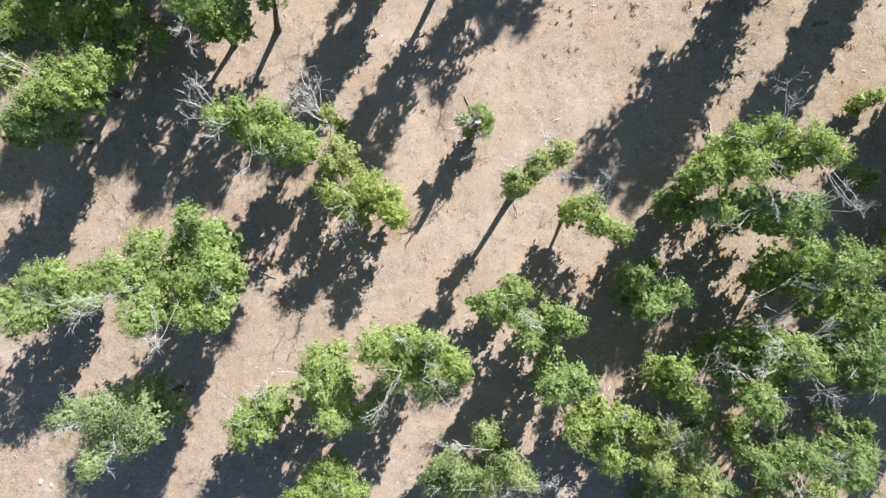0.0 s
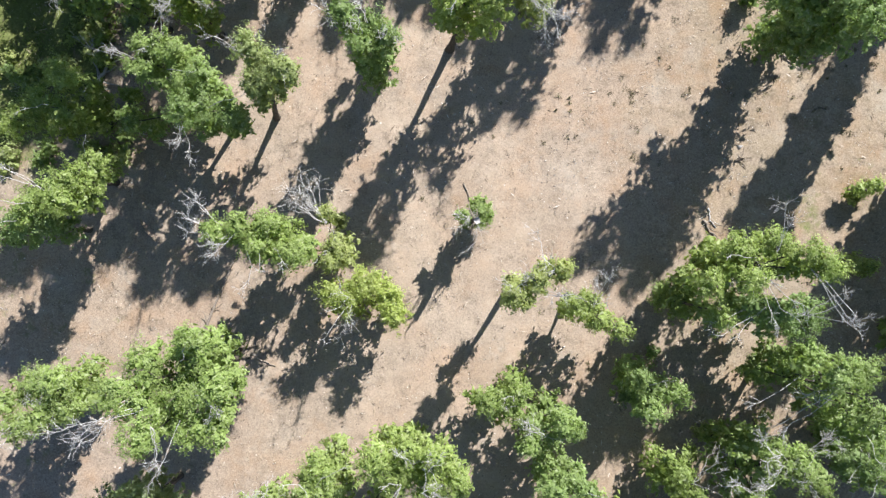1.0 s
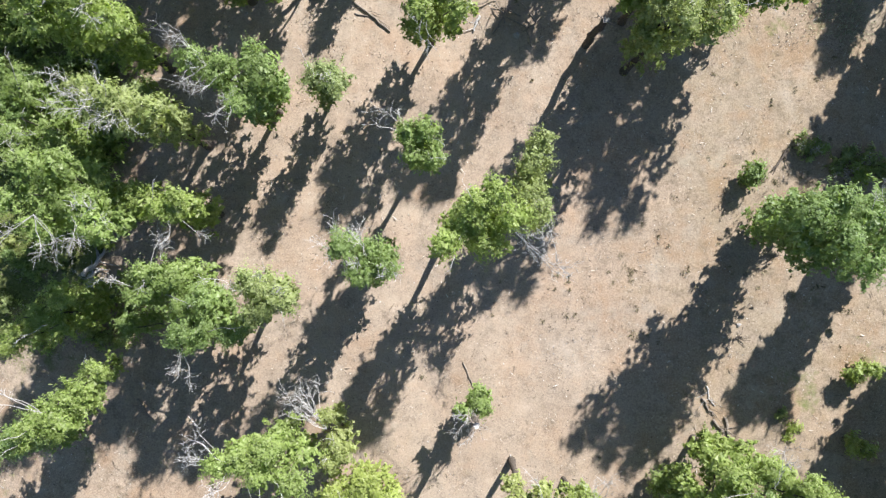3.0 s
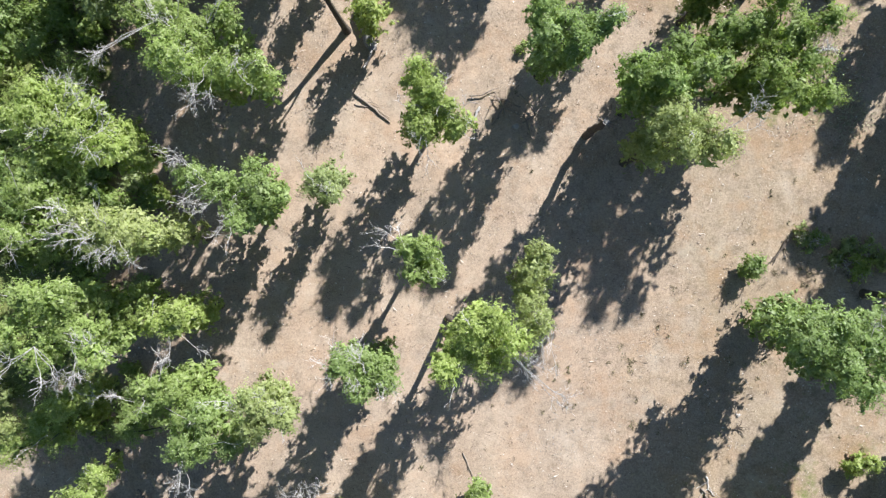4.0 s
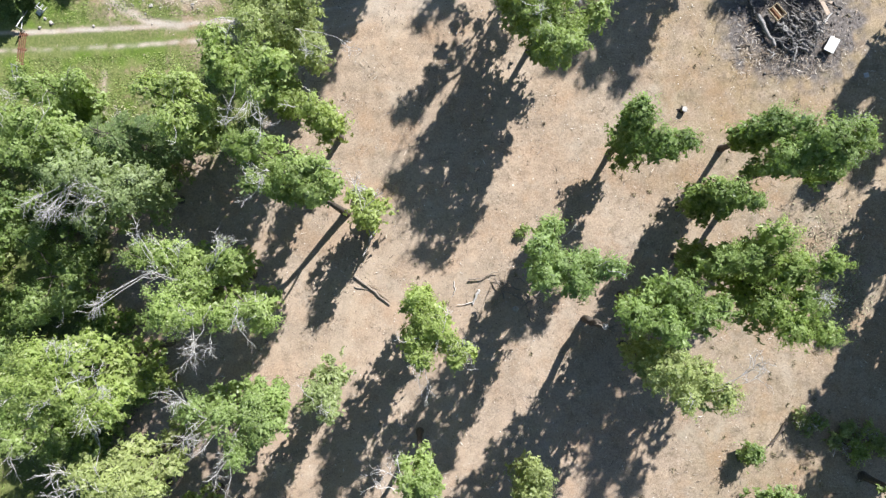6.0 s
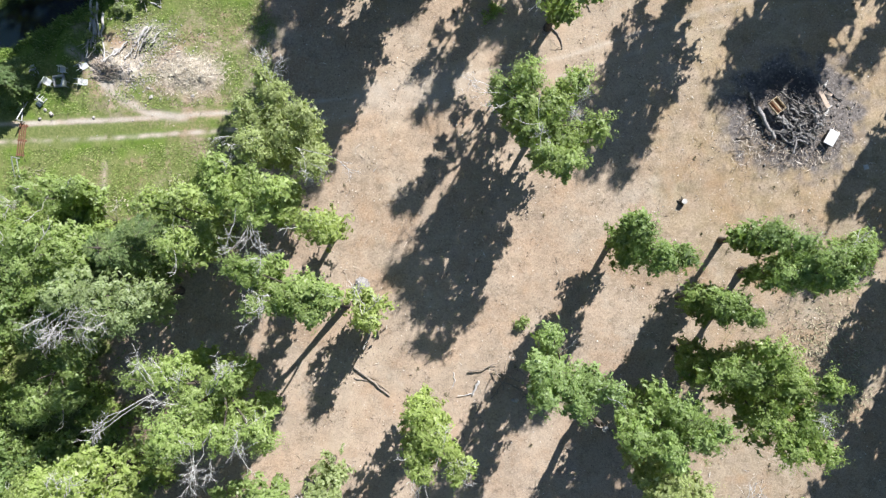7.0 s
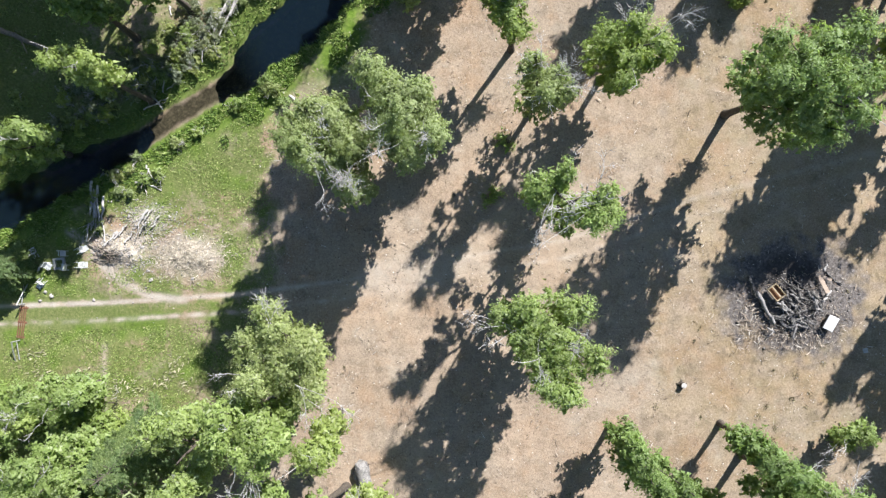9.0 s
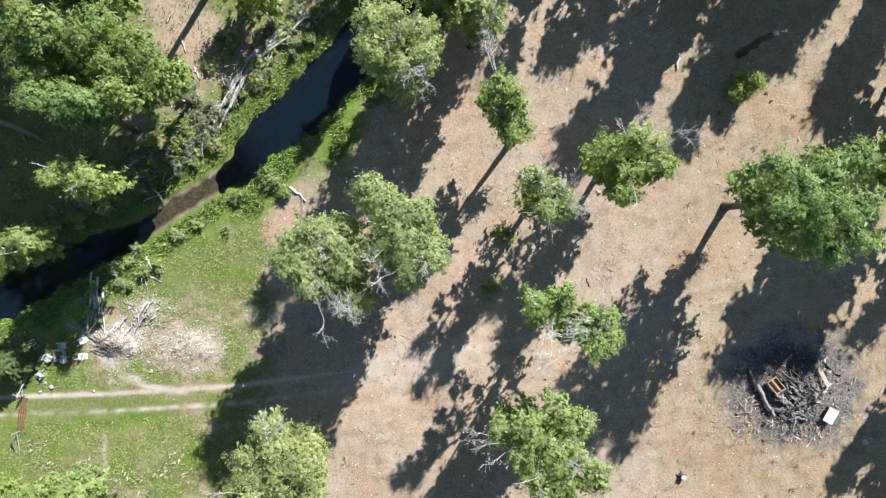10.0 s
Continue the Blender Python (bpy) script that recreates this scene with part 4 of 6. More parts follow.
tree(24.8, 84.6, 'c', ((-3.2, 1.7, 15.9, 1.4), (0.4, 0.4, 5.3, 1.2), (-2.1, -0.0, 15.8, 1.5), (0.0, 1.4, 15.8, 1.5), (1.7, 2.1, 15.9, 1.4), (-0.3, -1.4, 15.8, 1.5), (1.8, -0.7, 15.8, 1.5), (1.5, -3.9, 13.7, 1.4), (2.1, -3.2, 16.0, 1.2), (-3.2, -1.1, 16.0, 1.2), (-0.4, -2.9, 13.6, 1.3), (0.3, 0.6, 9.5, 1.1)), low=0.34)
tree(25.9, 95.2, 'c', ((-0.2, 0.3, 2.3, 1.2), (-0.5, -1.1, 2.5, 0.9), (0.4, -0.3, 2.6, 0.8)))
tree(-3.2, 94.5, 'w', ((-1.4, 0.7, 15.2, 1.4), (0.0, 1.1, 15.1, 1.5), (1.5, 0.7, 15.2, 1.3), (-1.4, -1.1, 15.3, 1.2), (0.4, -1.8, 15.3, 1.2), (1.9, -1.1, 15.4, 0.9),), ((-0.4, -0.5, 14.5), (1.3, -3.0, 14.5), (1.5, -2.6, 14.5),), low=0.06, skirt=0.5)
tree(2.2, 98.6, 'w', ((0.4, -0.6, 10.3, 1.2), (1.6, -1.5, 10.6, 0.7), (-0.0, 1.2, 10.2, 1.4), (1.6, 0.8, 10.3, 1.2),), ((1.2, -0.9, 9.5), (0.8, -2.2, 9.5), (1.3, -3.0, 9.5),), low=0.34)
tree(-25.8, 85.6, 'c', ((-1.5, 0.0, 12.5, 0.9), (-0.1, 0.4, 12.4, 1.1), (1.4, -0.2, 12.5, 0.9), (0.4, -0.6, 12.5, 0.8),), low=0.45, skirt=0.29)
tree(-33.4, 80.9, 'c', ((1.9, 0.5, 10.1, 1.0), (3.2, 0.2, 10.2, 0.8), (0.5, -0.4, 10.0, 1.2)), low=0.5)
tree(-27.1, 91.1, 'd', ((-0.1, -0.3, 14.3, 1.2), (1.3, -0.5, 14.3, 1.2), (2.9, -0.6, 14.3, 0.9)), low=0.4, skirt=0.35)
tree(-27.1, 95.4, 'd', ((-0.5, -0.2, 12.8, 1.9), (-1.5, -1.8, 13.0, 1.6), (1.5, 0.1, 12.9, 1.8), (3.0, 1.2, 13.0, 1.6), (-2.6, 0.8, 13.0, 1.6),), low=0.35, skirt=0.6)
tree(-22.2, 93.5, 'd', ((-1.4, 0.2, 12.5, 1.6), (0.1, -0.1, 12.5, 1.6), (-0.5, -1.9, 12.8, 1.1), (0.7, 1.4, 12.6, 1.5), (0.6, -0.2, 10.3, 1.2)), low=0.35, skirt=0.6)
tree(-16.3, 102.6, 'c', ((0.1, -0.9, 4.6, 1.2), (1.6, -1.2, 4.7, 1.0), (-1.2, 0.1, 4.5, 1.3), (0.4, 0.8, 4.8, 1.4)))
tree(37.3, 28.3, 'c', ((2.3, 0.5, 14.9, 1.7), (2.4, -1.3, 15.2, 1.9), (-0.1, 0.5, 14.5, 1.7), (1.0, 0.2, 16.0, 1.4), (0.6, 0.4, 14.0, 1.9), ), fine=False)
tree(41.0, 40.0, 'c', ((3.1, -1.2, 12.2, 1.5), (-1.0, -2.0, 11.3, 1.7), (3.3, -1.4, 11.8, 1.9), (2.8, -3.9, 11.9, 1.4), (2.2, -2.1, 10.3, 1.9), (-0.3, -1.7, 10.1, 1.7), ), fine=False)
tree(44.0, 48.0, 'w', ((-0.8, -0.1, 12.0, 1.6), (-3.6, -1.7, 12.7, 1.7), (-2.1, -1.8, 11.8, 1.7), (0.1, -2.2, 12.8, 1.8), (-0.0, 2.4, 11.3, 1.4), (-1.5, 0.0, 12.3, 1.4), ), fine=False)
tree(44.0, 58.0, 'c', ((3.6, 0.9, 11.6, 1.7), (-0.6, -0.7, 12.1, 1.6), (-0.1, -1.0, 10.8, 1.5), (1.8, 3.4, 12.1, 1.7), (-1.1, -3.1, 11.6, 1.8), (-2.4, -0.4, 11.0, 1.8), ), fine=False)
tree(47.0, 75.0, 'c', ((0.1, 1.1, 12.1, 1.8), (-2.2, 1.5, 12.1, 1.3), (-0.9, -3.5, 12.5, 1.4), (0.7, -2.5, 14.2, 1.6), (1.4, -0.2, 12.5, 1.9), (-2.5, 0.8, 12.6, 1.6), (1.6, 0.1, 13.1, 1.4), (0.4, -2.7, 13.0, 1.7), ), fine=False)
tree(38.6, 87.6, 'c', ((1.2, -0.9, 13.2, 1.9), (6.6, -0.7, 12.0, 1.7), (-2.5, -1.6, 13.5, 1.8), (-3.2, -0.6, 11.8, 1.5), (-4.5, -1.9, 12.3, 1.7), (-4.1, 1.7, 13.1, 1.5), (-2.4, -1.1, 13.3, 2.0), (2.7, 1.9, 13.6, 1.7), (0.0, -0.3, 12.3, 2.0), (2.1, -1.7, 11.8, 1.9), ), fine=False)
tree(39.0, 95.0, 'c', ((-0.6, 1.3, 9.4, 1.3), (0.4, -1.6, 10.0, 1.6), (2.0, -2.7, 10.2, 1.8), (4.7, 1.1, 9.8, 2.0), (-0.6, 2.2, 9.3, 1.9), ), fine=False)
tree(18.0, 111.0, 'c', ((1.7, -0.5, 10.0, 1.7), (-0.8, 0.0, 11.6, 1.6), (1.0, 0.6, 11.4, 1.3), ), fine=False)
tree(22.5, 104.5, 'c', ((0.1, 1.3, 13.7, 1.3), (-2.3, -1.7, 13.1, 1.6), (2.1, 2.6, 12.5, 1.8), (-1.4, 2.3, 13.6, 2.0), (-1.3, -0.8, 14.1, 2.0), ), fine=False)
tree(31.5, 110.0, 'c', ((0.0, -0.6, 13.1, 1.4), (-0.8, -1.0, 13.3, 1.5), (-0.5, -1.4, 13.8, 1.9), (1.3, 3.7, 12.2, 1.8), (3.8, 0.9, 13.3, 1.8), (-0.3, 2.7, 12.1, 1.9), (1.4, 0.1, 12.8, 1.9), (1.1, -0.7, 12.2, 1.8), (-1.0, -4.4, 12.9, 1.6), ), fine=False)
tree(42.0, 108.0, 'w', ((2.3, 1.2, 12.1, 1.5), (1.1, -1.2, 12.8, 1.4), (0.5, 0.2, 13.2, 1.7), (0.7, 2.0, 11.6, 1.5), (0.4, 0.8, 12.0, 1.4), ), fine=False)
tree(43.0, 17.0, 'c', ((3.5, -0.6, 12.3, 1.6), (-0.0, -0.6, 11.1, 1.9), (-1.1, 0.6, 11.2, 1.9), (0.8, -2.1, 13.2, 1.4), (-1.8, -1.0, 11.5, 1.9), (-2.6, -2.2, 13.0, 1.4), (1.5, 3.1, 13.1, 1.6), ), fine=False)
tree(42.0, 4.0, 'c', ((0.9, -1.4, 11.6, 1.7), (1.5, -3.1, 10.1, 1.9), (0.0, -0.2, 11.0, 1.6), (-1.2, 0.9, 10.5, 1.3), (2.2, -2.4, 11.2, 1.9), (2.0, -1.8, 10.7, 1.5), (1.0, 0.3, 10.5, 1.9), ), fine=False)
tree(41.5, -6.0, 'c', ((-1.4, 1.5, 9.4, 2.0), (-0.1, 0.9, 9.9, 1.8), (2.7, 1.7, 11.1, 1.5), (3.0, -2.1, 10.6, 1.5), (1.1, -0.5, 11.1, 1.3), (1.8, 0.6, 11.2, 1.8), ), fine=False)
tree(-29.0, 107.0, 'c', ((4.7, 0.2, 12.3, 1.3), (0.5, -0.2, 13.1, 1.5), (-4.5, 0.6, 12.4, 1.5), (-0.6, 0.0, 12.7, 1.4), (-0.5, 1.9, 12.5, 1.8), (-0.7, -5.7, 12.7, 1.5), (3.0, 3.9, 13.8, 1.5), (2.7, 2.6, 13.3, 2.0), ), fine=False)
tree(-24.0, 119.0, 'c', ((-0.9, 1.0, 14.1, 1.6), (0.7, -5.3, 13.5, 1.5), (-0.9, -1.4, 12.2, 1.5), (2.1, 1.2, 12.4, 1.4), (-0.5, 4.8, 13.1, 2.0), (-0.3, -2.9, 13.9, 1.7), (1.0, -5.6, 12.7, 1.6), (4.5, 3.9, 13.3, 1.6), ), fine=False)
tree(-38.0, 100.0, 'c', ((0.4, -4.6, 13.0, 1.3), (-3.7, -1.9, 12.7, 1.4), (-2.4, 0.4, 12.6, 1.4), (-2.5, -3.0, 12.7, 1.6), (-0.8, -4.4, 13.9, 1.9), (-3.2, 7.7, 13.5, 1.3), (0.8, 4.8, 12.5, 1.9), (0.6, -1.7, 14.1, 1.8), ), fine=False)
tree(-43.0, 90.0, 'c', ((0.8, -5.6, 12.8, 1.3), (1.9, 3.4, 11.8, 1.7), (-0.3, -1.1, 11.1, 1.3), (0.4, -1.3, 12.0, 1.7), (-5.5, -0.4, 12.5, 1.7), (3.9, -1.4, 12.3, 1.4), (-2.9, 3.1, 12.8, 1.9), (-2.4, 0.4, 12.0, 1.4), ), fine=False)
tree(-43.0, 62.0, 'c', ((0.2, 5.5, 10.3, 1.4), (1.1, 1.6, 10.7, 2.0), (2.5, 1.0, 10.6, 1.3), (-0.8, -1.6, 10.7, 1.9), (1.4, -2.8, 10.7, 1.5), (1.5, 1.3, 11.8, 2.0), (5.2, -0.7, 11.7, 1.9), ), fine=False)
tree(-42.0, 46.0, 'c', ((0.7, -1.0, 14.7, 1.4), (-1.8, -0.7, 13.7, 1.9), (0.8, -4.4, 14.0, 1.5), (-0.0, -3.0, 14.9, 1.7), (4.7, -2.8, 14.4, 2.0), (1.6, 4.0, 13.8, 1.8), (2.7, -2.5, 14.6, 1.8), (0.5, -1.3, 14.0, 1.7), ), fine=False)
tree(-41.0, 30.0, 'c', ((2.7, 0.6, 13.2, 1.9), (1.1, -7.0, 13.8, 1.4), (2.8, -2.9, 13.5, 1.9), (1.0, -1.5, 14.7, 1.5), (-3.8, 0.7, 13.5, 1.6), (3.2, 1.2, 14.2, 1.6), (3.4, 4.0, 14.6, 1.3), (-0.3, 4.7, 14.5, 1.7), ), fine=False)
tree(-42.0, 8.0, 'c', ((-0.1, -0.3, 10.6, 1.3), (2.6, -3.1, 11.5, 1.7), (-0.5, -0.6, 11.1, 1.9), (-1.5, 3.4, 11.3, 1.8), (1.7, -1.1, 10.2, 1.8), (-3.2, 0.2, 11.5, 1.5), (-1.1, -5.0, 11.0, 1.5), ), fine=False)
tree(9.0, 113.0, 'w', ((-0.2, -3.5, 12.3, 1.9), (-1.2, -2.4, 12.6, 1.8), (1.5, -1.3, 13.2, 1.7), (1.4, 1.8, 12.8, 1.3), (-2.5, 2.5, 11.5, 1.8), (3.6, -3.6, 12.3, 1.7), (-1.6, 0.8, 11.2, 2.0), ), fine=False)
tree(0.5, 115.5, 'w', ((1.6, 0.1, 11.5, 1.5), (1.7, -2.5, 12.8, 1.6), (-3.2, 4.3, 13.2, 1.9), (-0.8, 1.6, 11.9, 2.0), (-2.5, -2.4, 11.4, 1.7), (-4.4, -2.3, 11.3, 1.6), (1.3, 1.9, 12.9, 1.7), ), fine=False)
tree(-45.0, 78.0, 'c', ((4.0, -2.3, 11.0, 1.5), (-0.9, -3.0, 12.5, 1.6), (1.7, 0.9, 12.0, 1.5), (2.0, 5.7, 12.0, 1.9), (-1.4, 2.6, 11.8, 1.8), (0.5, 1.5, 11.8, 1.5), (4.2, -0.2, 11.3, 1.7), (-0.0, 4.9, 11.3, 1.7), ), fine=False)
# trees added at and beyond the edge of view to shade ground inside it
tree(-3.0, 103.5, 'w', ((0.5, 2.1, 14.6, 1.4), (4.3, -2.7, 14.8, 1.7), (2.4, -2.1, 14.4, 1.9), (4.6, -5.2, 14.4, 2.0), (5.6, 1.4, 15.1, 1.8), ), fine=False)

tree(-28.5, 101.5, 'd', ((3.0, -0.7, 13.6, 1.9), (0.5, -0.1, 13.2, 1.4), (1.9, 2.8, 13.2, 1.9), (1.3, 0.9, 14.8, 1.5), (2.8, -1.2, 14.9, 1.4), (-0.5, -1.2, 13.5, 1.4), (0.4, -1.0, 14.8, 1.7), (1.0, -6.0, 14.7, 1.8), (-0.4, 4.0, 14.1, 1.7), ), fine=False)

tree(-19.6, 105.2, 'c', ((0.3, -0.4, 14.4, 1.8), (-2.0, 0.6, 13.8, 1.7), (1.8, 1.4, 13.6, 1.6), (-0.6, -2.2, 13.2, 1.6), (2.0, -1.6, 12.8, 1.5), (-3.4, -1.4, 12.6, 1.5)), low=0.75, fine=False)
tree(-25.5, 110.5, 'c', ((0.0, -0.6, 13.6, 1.8), (-2.4, 0.2, 13.2, 1.7), (1.8, 1.0, 13.0, 1.5), (0.4, -2.6, 12.6, 1.6)), low=0.75, fine=False)


tree(40.5, 12.0, 'c', ((0.2, 0.4, 13.2, 1.8), (-2.0, -0.6, 12.8, 1.7), (1.8, 1.2, 12.6, 1.6), (-0.6, -2.2, 12.2, 1.6), (2.0, -1.8, 11.8, 1.5)), low=0.2, fine=False)
tree(38.8, 1.5, 'c', ((0.4, 0.2, 12.4, 1.7), (-1.8, 0.8, 12.0, 1.6), (1.6, -1.4, 11.8, 1.6), (-0.8, -1.8, 11.4, 1.5)), low=0.2, fine=False)
tree(27.5, 113.0, 'c', ((0.2, 0.4, 13.4, 1.8), (-2.0, -0.6, 13.0, 1.7), (1.8, 1.2, 12.8, 1.6), (-0.6, -2.2, 12.4, 1.6), (-3.4, 0.8, 12.2, 1.5)), fine=False)
tree(38.5, 113.5, 'c', ((0.2, 0.4, 13.4, 1.8), (-2.0, -0.6, 13.0, 1.7), (1.8, 1.2, 12.8, 1.6), (-0.6, -2.2, 12.4, 1.6), (-3.4, 0.8, 12.2, 1.5)), fine=False)
tree(48.0, 47.0, 'c', ((0.2, 0.4, 13.4, 1.8), (-2.0, -0.6, 13.0, 1.7), (1.8, 1.2, 12.8, 1.6), (-0.6, -2.2, 12.4, 1.6), (-1.4, 2.8, 12.2, 1.5)), low=0.15, fine=False)


def conifer(bx, by, height, reach, seed, label):
    """A conifer: straight trunk, tiers of drooping boughs, each a flat spray of needled side shoots."""
    rng = np.random.RandomState(seed)
    root = tagged(new("conifer"), label, "tree", group="riverside trees")
    root.location = (bx, by, ground_at(bx, by) - 0.08)
    mesh_object("trunk", *tube(wander(rng, (0, 0, 0), (0.2, 0.1, height), 0.05, 7), np.linspace(0.03 * height, 0.03, 7), 8), BARK, root, smooth=True)
    z = 0.12 * height
    while z < height * 0.97:
        k = z / height
        count = int(7.5 - 3 * k)
        turn = rng.uniform(0, 6.28)
        for j in range(count):
            w = turn + 6.28 * j / count + rng.normal(0, 0.16)
            ln = reach * (1.05 - k) ** 0.8 * rng.uniform(0.7, 1.1) + 0.25
            s_ = np.linspace(0, 1, 9)
            out_ = np.array([math.cos(w), math.sin(w), 0.0])
            across = np.array([-math.sin(w), math.cos(w), 0.0])
            mid_ = np.outer(s_ * ln, out_) + np.outer(0.16 * ln * np.sin(s_ * 2.6), across) * rng.normal(0, 0.6)
            mid_[:, 2] = z + 0.25 * ln * np.sin(s_ * 2.0) - 0.42 * ln * s_ ** 2
            bough = [tube(mid_, np.linspace(0.035, 0.012, 9), 3)]
            shoots = []
            m = int(26 * ln) + 6
            at = rng.uniform(0.15, 1.0, m)
            foot_ = np.column_stack([np.interp(at, s_, mid_[:, i_]) for i_ in range(3)])
            side = rng.choice((-1.0, 1.0), m)
            way = np.outer(side * rng.uniform(0.5, 1.0, m), across) + np.outer(rng.uniform(0.4, 1.0, m), out_) + rng.normal(0, 0.12, (m, 3))
            way /= np.linalg.norm(way, axis=1)[:, None]
            long = ln * (0.34 * (1.12 - at)) * rng.uniform(0.6, 1.2, m) + 0.16
            for i_ in range(5):
                c = foot_ + way * (long * (0.12 + 0.2 * i_))[:, None] + rng.normal(0, 0.02, (m, 3)) - np.array([0, 0, 0.02]) * i_
                flat = np.cross(way, np.array([0, 0, 1.0])) + rng.normal(0, 0.25, (m, 3))
                tip = way * (0.17 * rng.uniform(0.7, 1.3, m))[:, None]
                shoots.append(np.stack((c + flat * 0.055, c - flat * 0.055, c + tip + flat * 0.02 * (-1) ** i_), 1).reshape(-1, 3))
            v = np.concatenate(shoots)
            stem = mesh_object("bough", *gather(bough), BARK, root)
            mesh_object("needles", v, np.arange(len(v)).reshape(-1, 3), LEAF["j"], stem)
        z += height * rng.uniform(0.065, 0.085)
    return root


conifer(-24.0, 56.5, 13.0, 4.0, 951, "grey-green conifer with drooping feathery boughs among leafy trees")
conifer(-37.6, 70.8, 5.0, 2.0, 952, "dark grey-green conifer beside the garden chairs")
conifer(-29.6, 55.0, 8.0, 2.6, 953, "grey-green conifer with drooping feathery boughs in the wood")

# ---- dead wood on the ground ----
def along(rng, points, count, lift, bend=0.05):
    """A crooked line over the ground through corner points (x, y)."""
    p = np.array(points, float)
    seg = np.r_[0, np.cumsum(np.hypot(*np.diff(p, axis=0).T))]
    s = np.linspace(0, seg[-1], count)
    x, y = np.interp(s, seg, p[:, 0]), np.interp(s, seg, p[:, 1])
    x[1:-1] += rng.normal(0, bend, count - 2)
    y[1:-1] += rng.normal(0, bend, count - 2)
    return np.column_stack((x, y, land(x, y) + lift))


def log(points, radius, mat, label, seed, branches=3, taper=0.5, lift=None, category="log"):
    """A fallen log or stick along corner points, with stubs of branches."""
    rng = np.random.RandomState(seed)
    line = along(rng, points, 8, radius * 0.75 if lift is None else lift)
    x, y, z = line[0]
    root = tagged(new("fallen_log" if radius > 0.07 else "stick"), label, category if radius > 0.07 else "stick")
    root.location = (x, y, z)
    line = line - line[0]
    rad = np.linspace(radius, radius * taper, 8) * rng.uniform(0.85, 1.15, 8)
    v, f = tube(line, rad, 8)
    mesh_object("bole", v, f, mat, root, smooth=True)
    for end, k in ((line[0], 0), (line[-1], 7)):
        bm = bmesh.new()
        bmesh.ops.create_icosphere(bm, subdivisions=1, radius=float(rad[k]) * 0.98)
        bmesh.ops.translate(bm, verts=bm.verts, vec=end)
        part("cut_end", bm, mat, root)
    for _ in range(branches):
        k = rng.randint(2, 8)
        out = []
        side = np.array([rng.normal(), rng.normal(), abs(rng.normal()) * 0.4])
        twigs(rng, line[k], (line[k] - line[k - 1]) + side * 0.5, rng.uniform(0.5, 1.2) + 3 * radius, radius * 0.35, 0, out)
        mesh_object("branch_stub", *gather(out), mat, root)
    return root


log([(-21.8, -0.9), (-20.9, 1.4), (-19.9, 3.8), (-18.2, 7.7)], 0.14, LOGWOOD, "long thin pale fallen trunk on dry earth", 1, 5, 0.3)
log([(-22.8, -0.4), (-22.0, -1.2), (-20.9, -1.2)], 0.16, LOGWOOD, "forked root end of a fallen trunk", 2, 3)
log([(-18.2, -0.6), (-16.5, -0.3)], 0.16, BARK, "short dark piece of log in the sun", 3, 2)
log([(-18.2, -1.2), (-17.1, -1.4)], 0.14, BARK, "short dark piece of log in the sun", 4, 1)
log([(-16.4, -1.4), (-14.8, -2.1)], 0.08, LOGWOOD, "thin crooked branch on dry earth", 5, 2)
log([(-34.0, -3.8), (-32.2, -2.8), (-30.6, -1.8)], 0.24, DEAD, "thick bleached log beside leafy trees", 6, 2)
log([(-27.0, 10.8), (-26.4, 9.8), (-26.0, 9.3)], 0.12, LOGWOOD, "grey crooked dead branch on the ground", 7, 4)
log([(23.0, 10.9), (23.9, 9.5)], 0.13, LOGWOOD, "grey crooked dead branch on the ground", 8, 4)
log([(-7.15, 53.4), (-6.8, 51.9), (-6.2, 50.0)], 0.62, ASHWOOD, "thick weathered grey trunk butt fallen on dry earth", 402, 2, 0.75, 0.38)
log([(-7.75, 52.9), (-7.35, 51.6)], 0.22, ASHWOOD, "split grey slab beside a fallen trunk", 403, 0, 0.6, 0.15)
log([(24.0, 9.0), (24.9, 7.9)], 0.14, LOGWOOD, "split grey branch on shaded ground", 9, 3)
log([(25.0, 9.2), (25.3, 7.7), (25.6, 6.8)], 0.15, LOGWOOD, "split grey branch on shaded ground", 10, 3)
log([(23.4, 12.0), (23.7, 10.9), (24.1, 10.3)], 0.08, DEAD, "thin bleached branch on dry earth", 11, 4)
log([(25.8, 16.2), (26.5, 16.4)], 0.1, BARK, "small dark charred branch on dry earth", 12, 5)
log([(1.8, 14.1), (2.2, 13.1), (2.7, 11.9)], 0.07, LOGWOOD, "thin bent stick on dry earth", 13, 1)
log([(-7.8, 45.9), (-6.2, 44.7), (-4.7, 43.4)], 0.13, LOGWOOD, "forked grey branch on open earth", 14, 2)
log([(-7.8, 45.0), (-6.2, 44.7)], 0.07, LOGWOOD, "thin stick beside a forked branch", 15, 0)
log([(3.2, 44.7), (2.7, 43.5)], 0.15, DEAD, "short pale log at the edge of shade", 16, 1)
log([(1.0, 45.5), (1.1, 44.8), (0.8, 44.1)], 0.05, DEAD, "thin bleached stick on dry earth", 17, 1)
log([(9.6, 75.9), (10.3, 75.1), (10.5, 74.2)], 0.09, LOGWOOD, "curved dark stick beside the track", 18, 1)
for k in range(6):
    o = 0.15 * (k - 2.5)
    strand = [(-12.0, 101.2), (-13.8, 99.5), (-15.8, 98.2), (-17.3, 96.7), (-18.0, 95.2), (-19.0, 93.2), (-19.8, 91.4)][(k * 2) % 3:7 - (k * 5) % 4]
    log([(px + 0.8 * o, py - 0.7 * o) for px, py in strand], 0.15 - 0.01 * k, DEAD, "long bleached split trunk fallen on the stream bank", 700 + k, 4, 0.6, 0.45 + 0.05 * (k % 3))
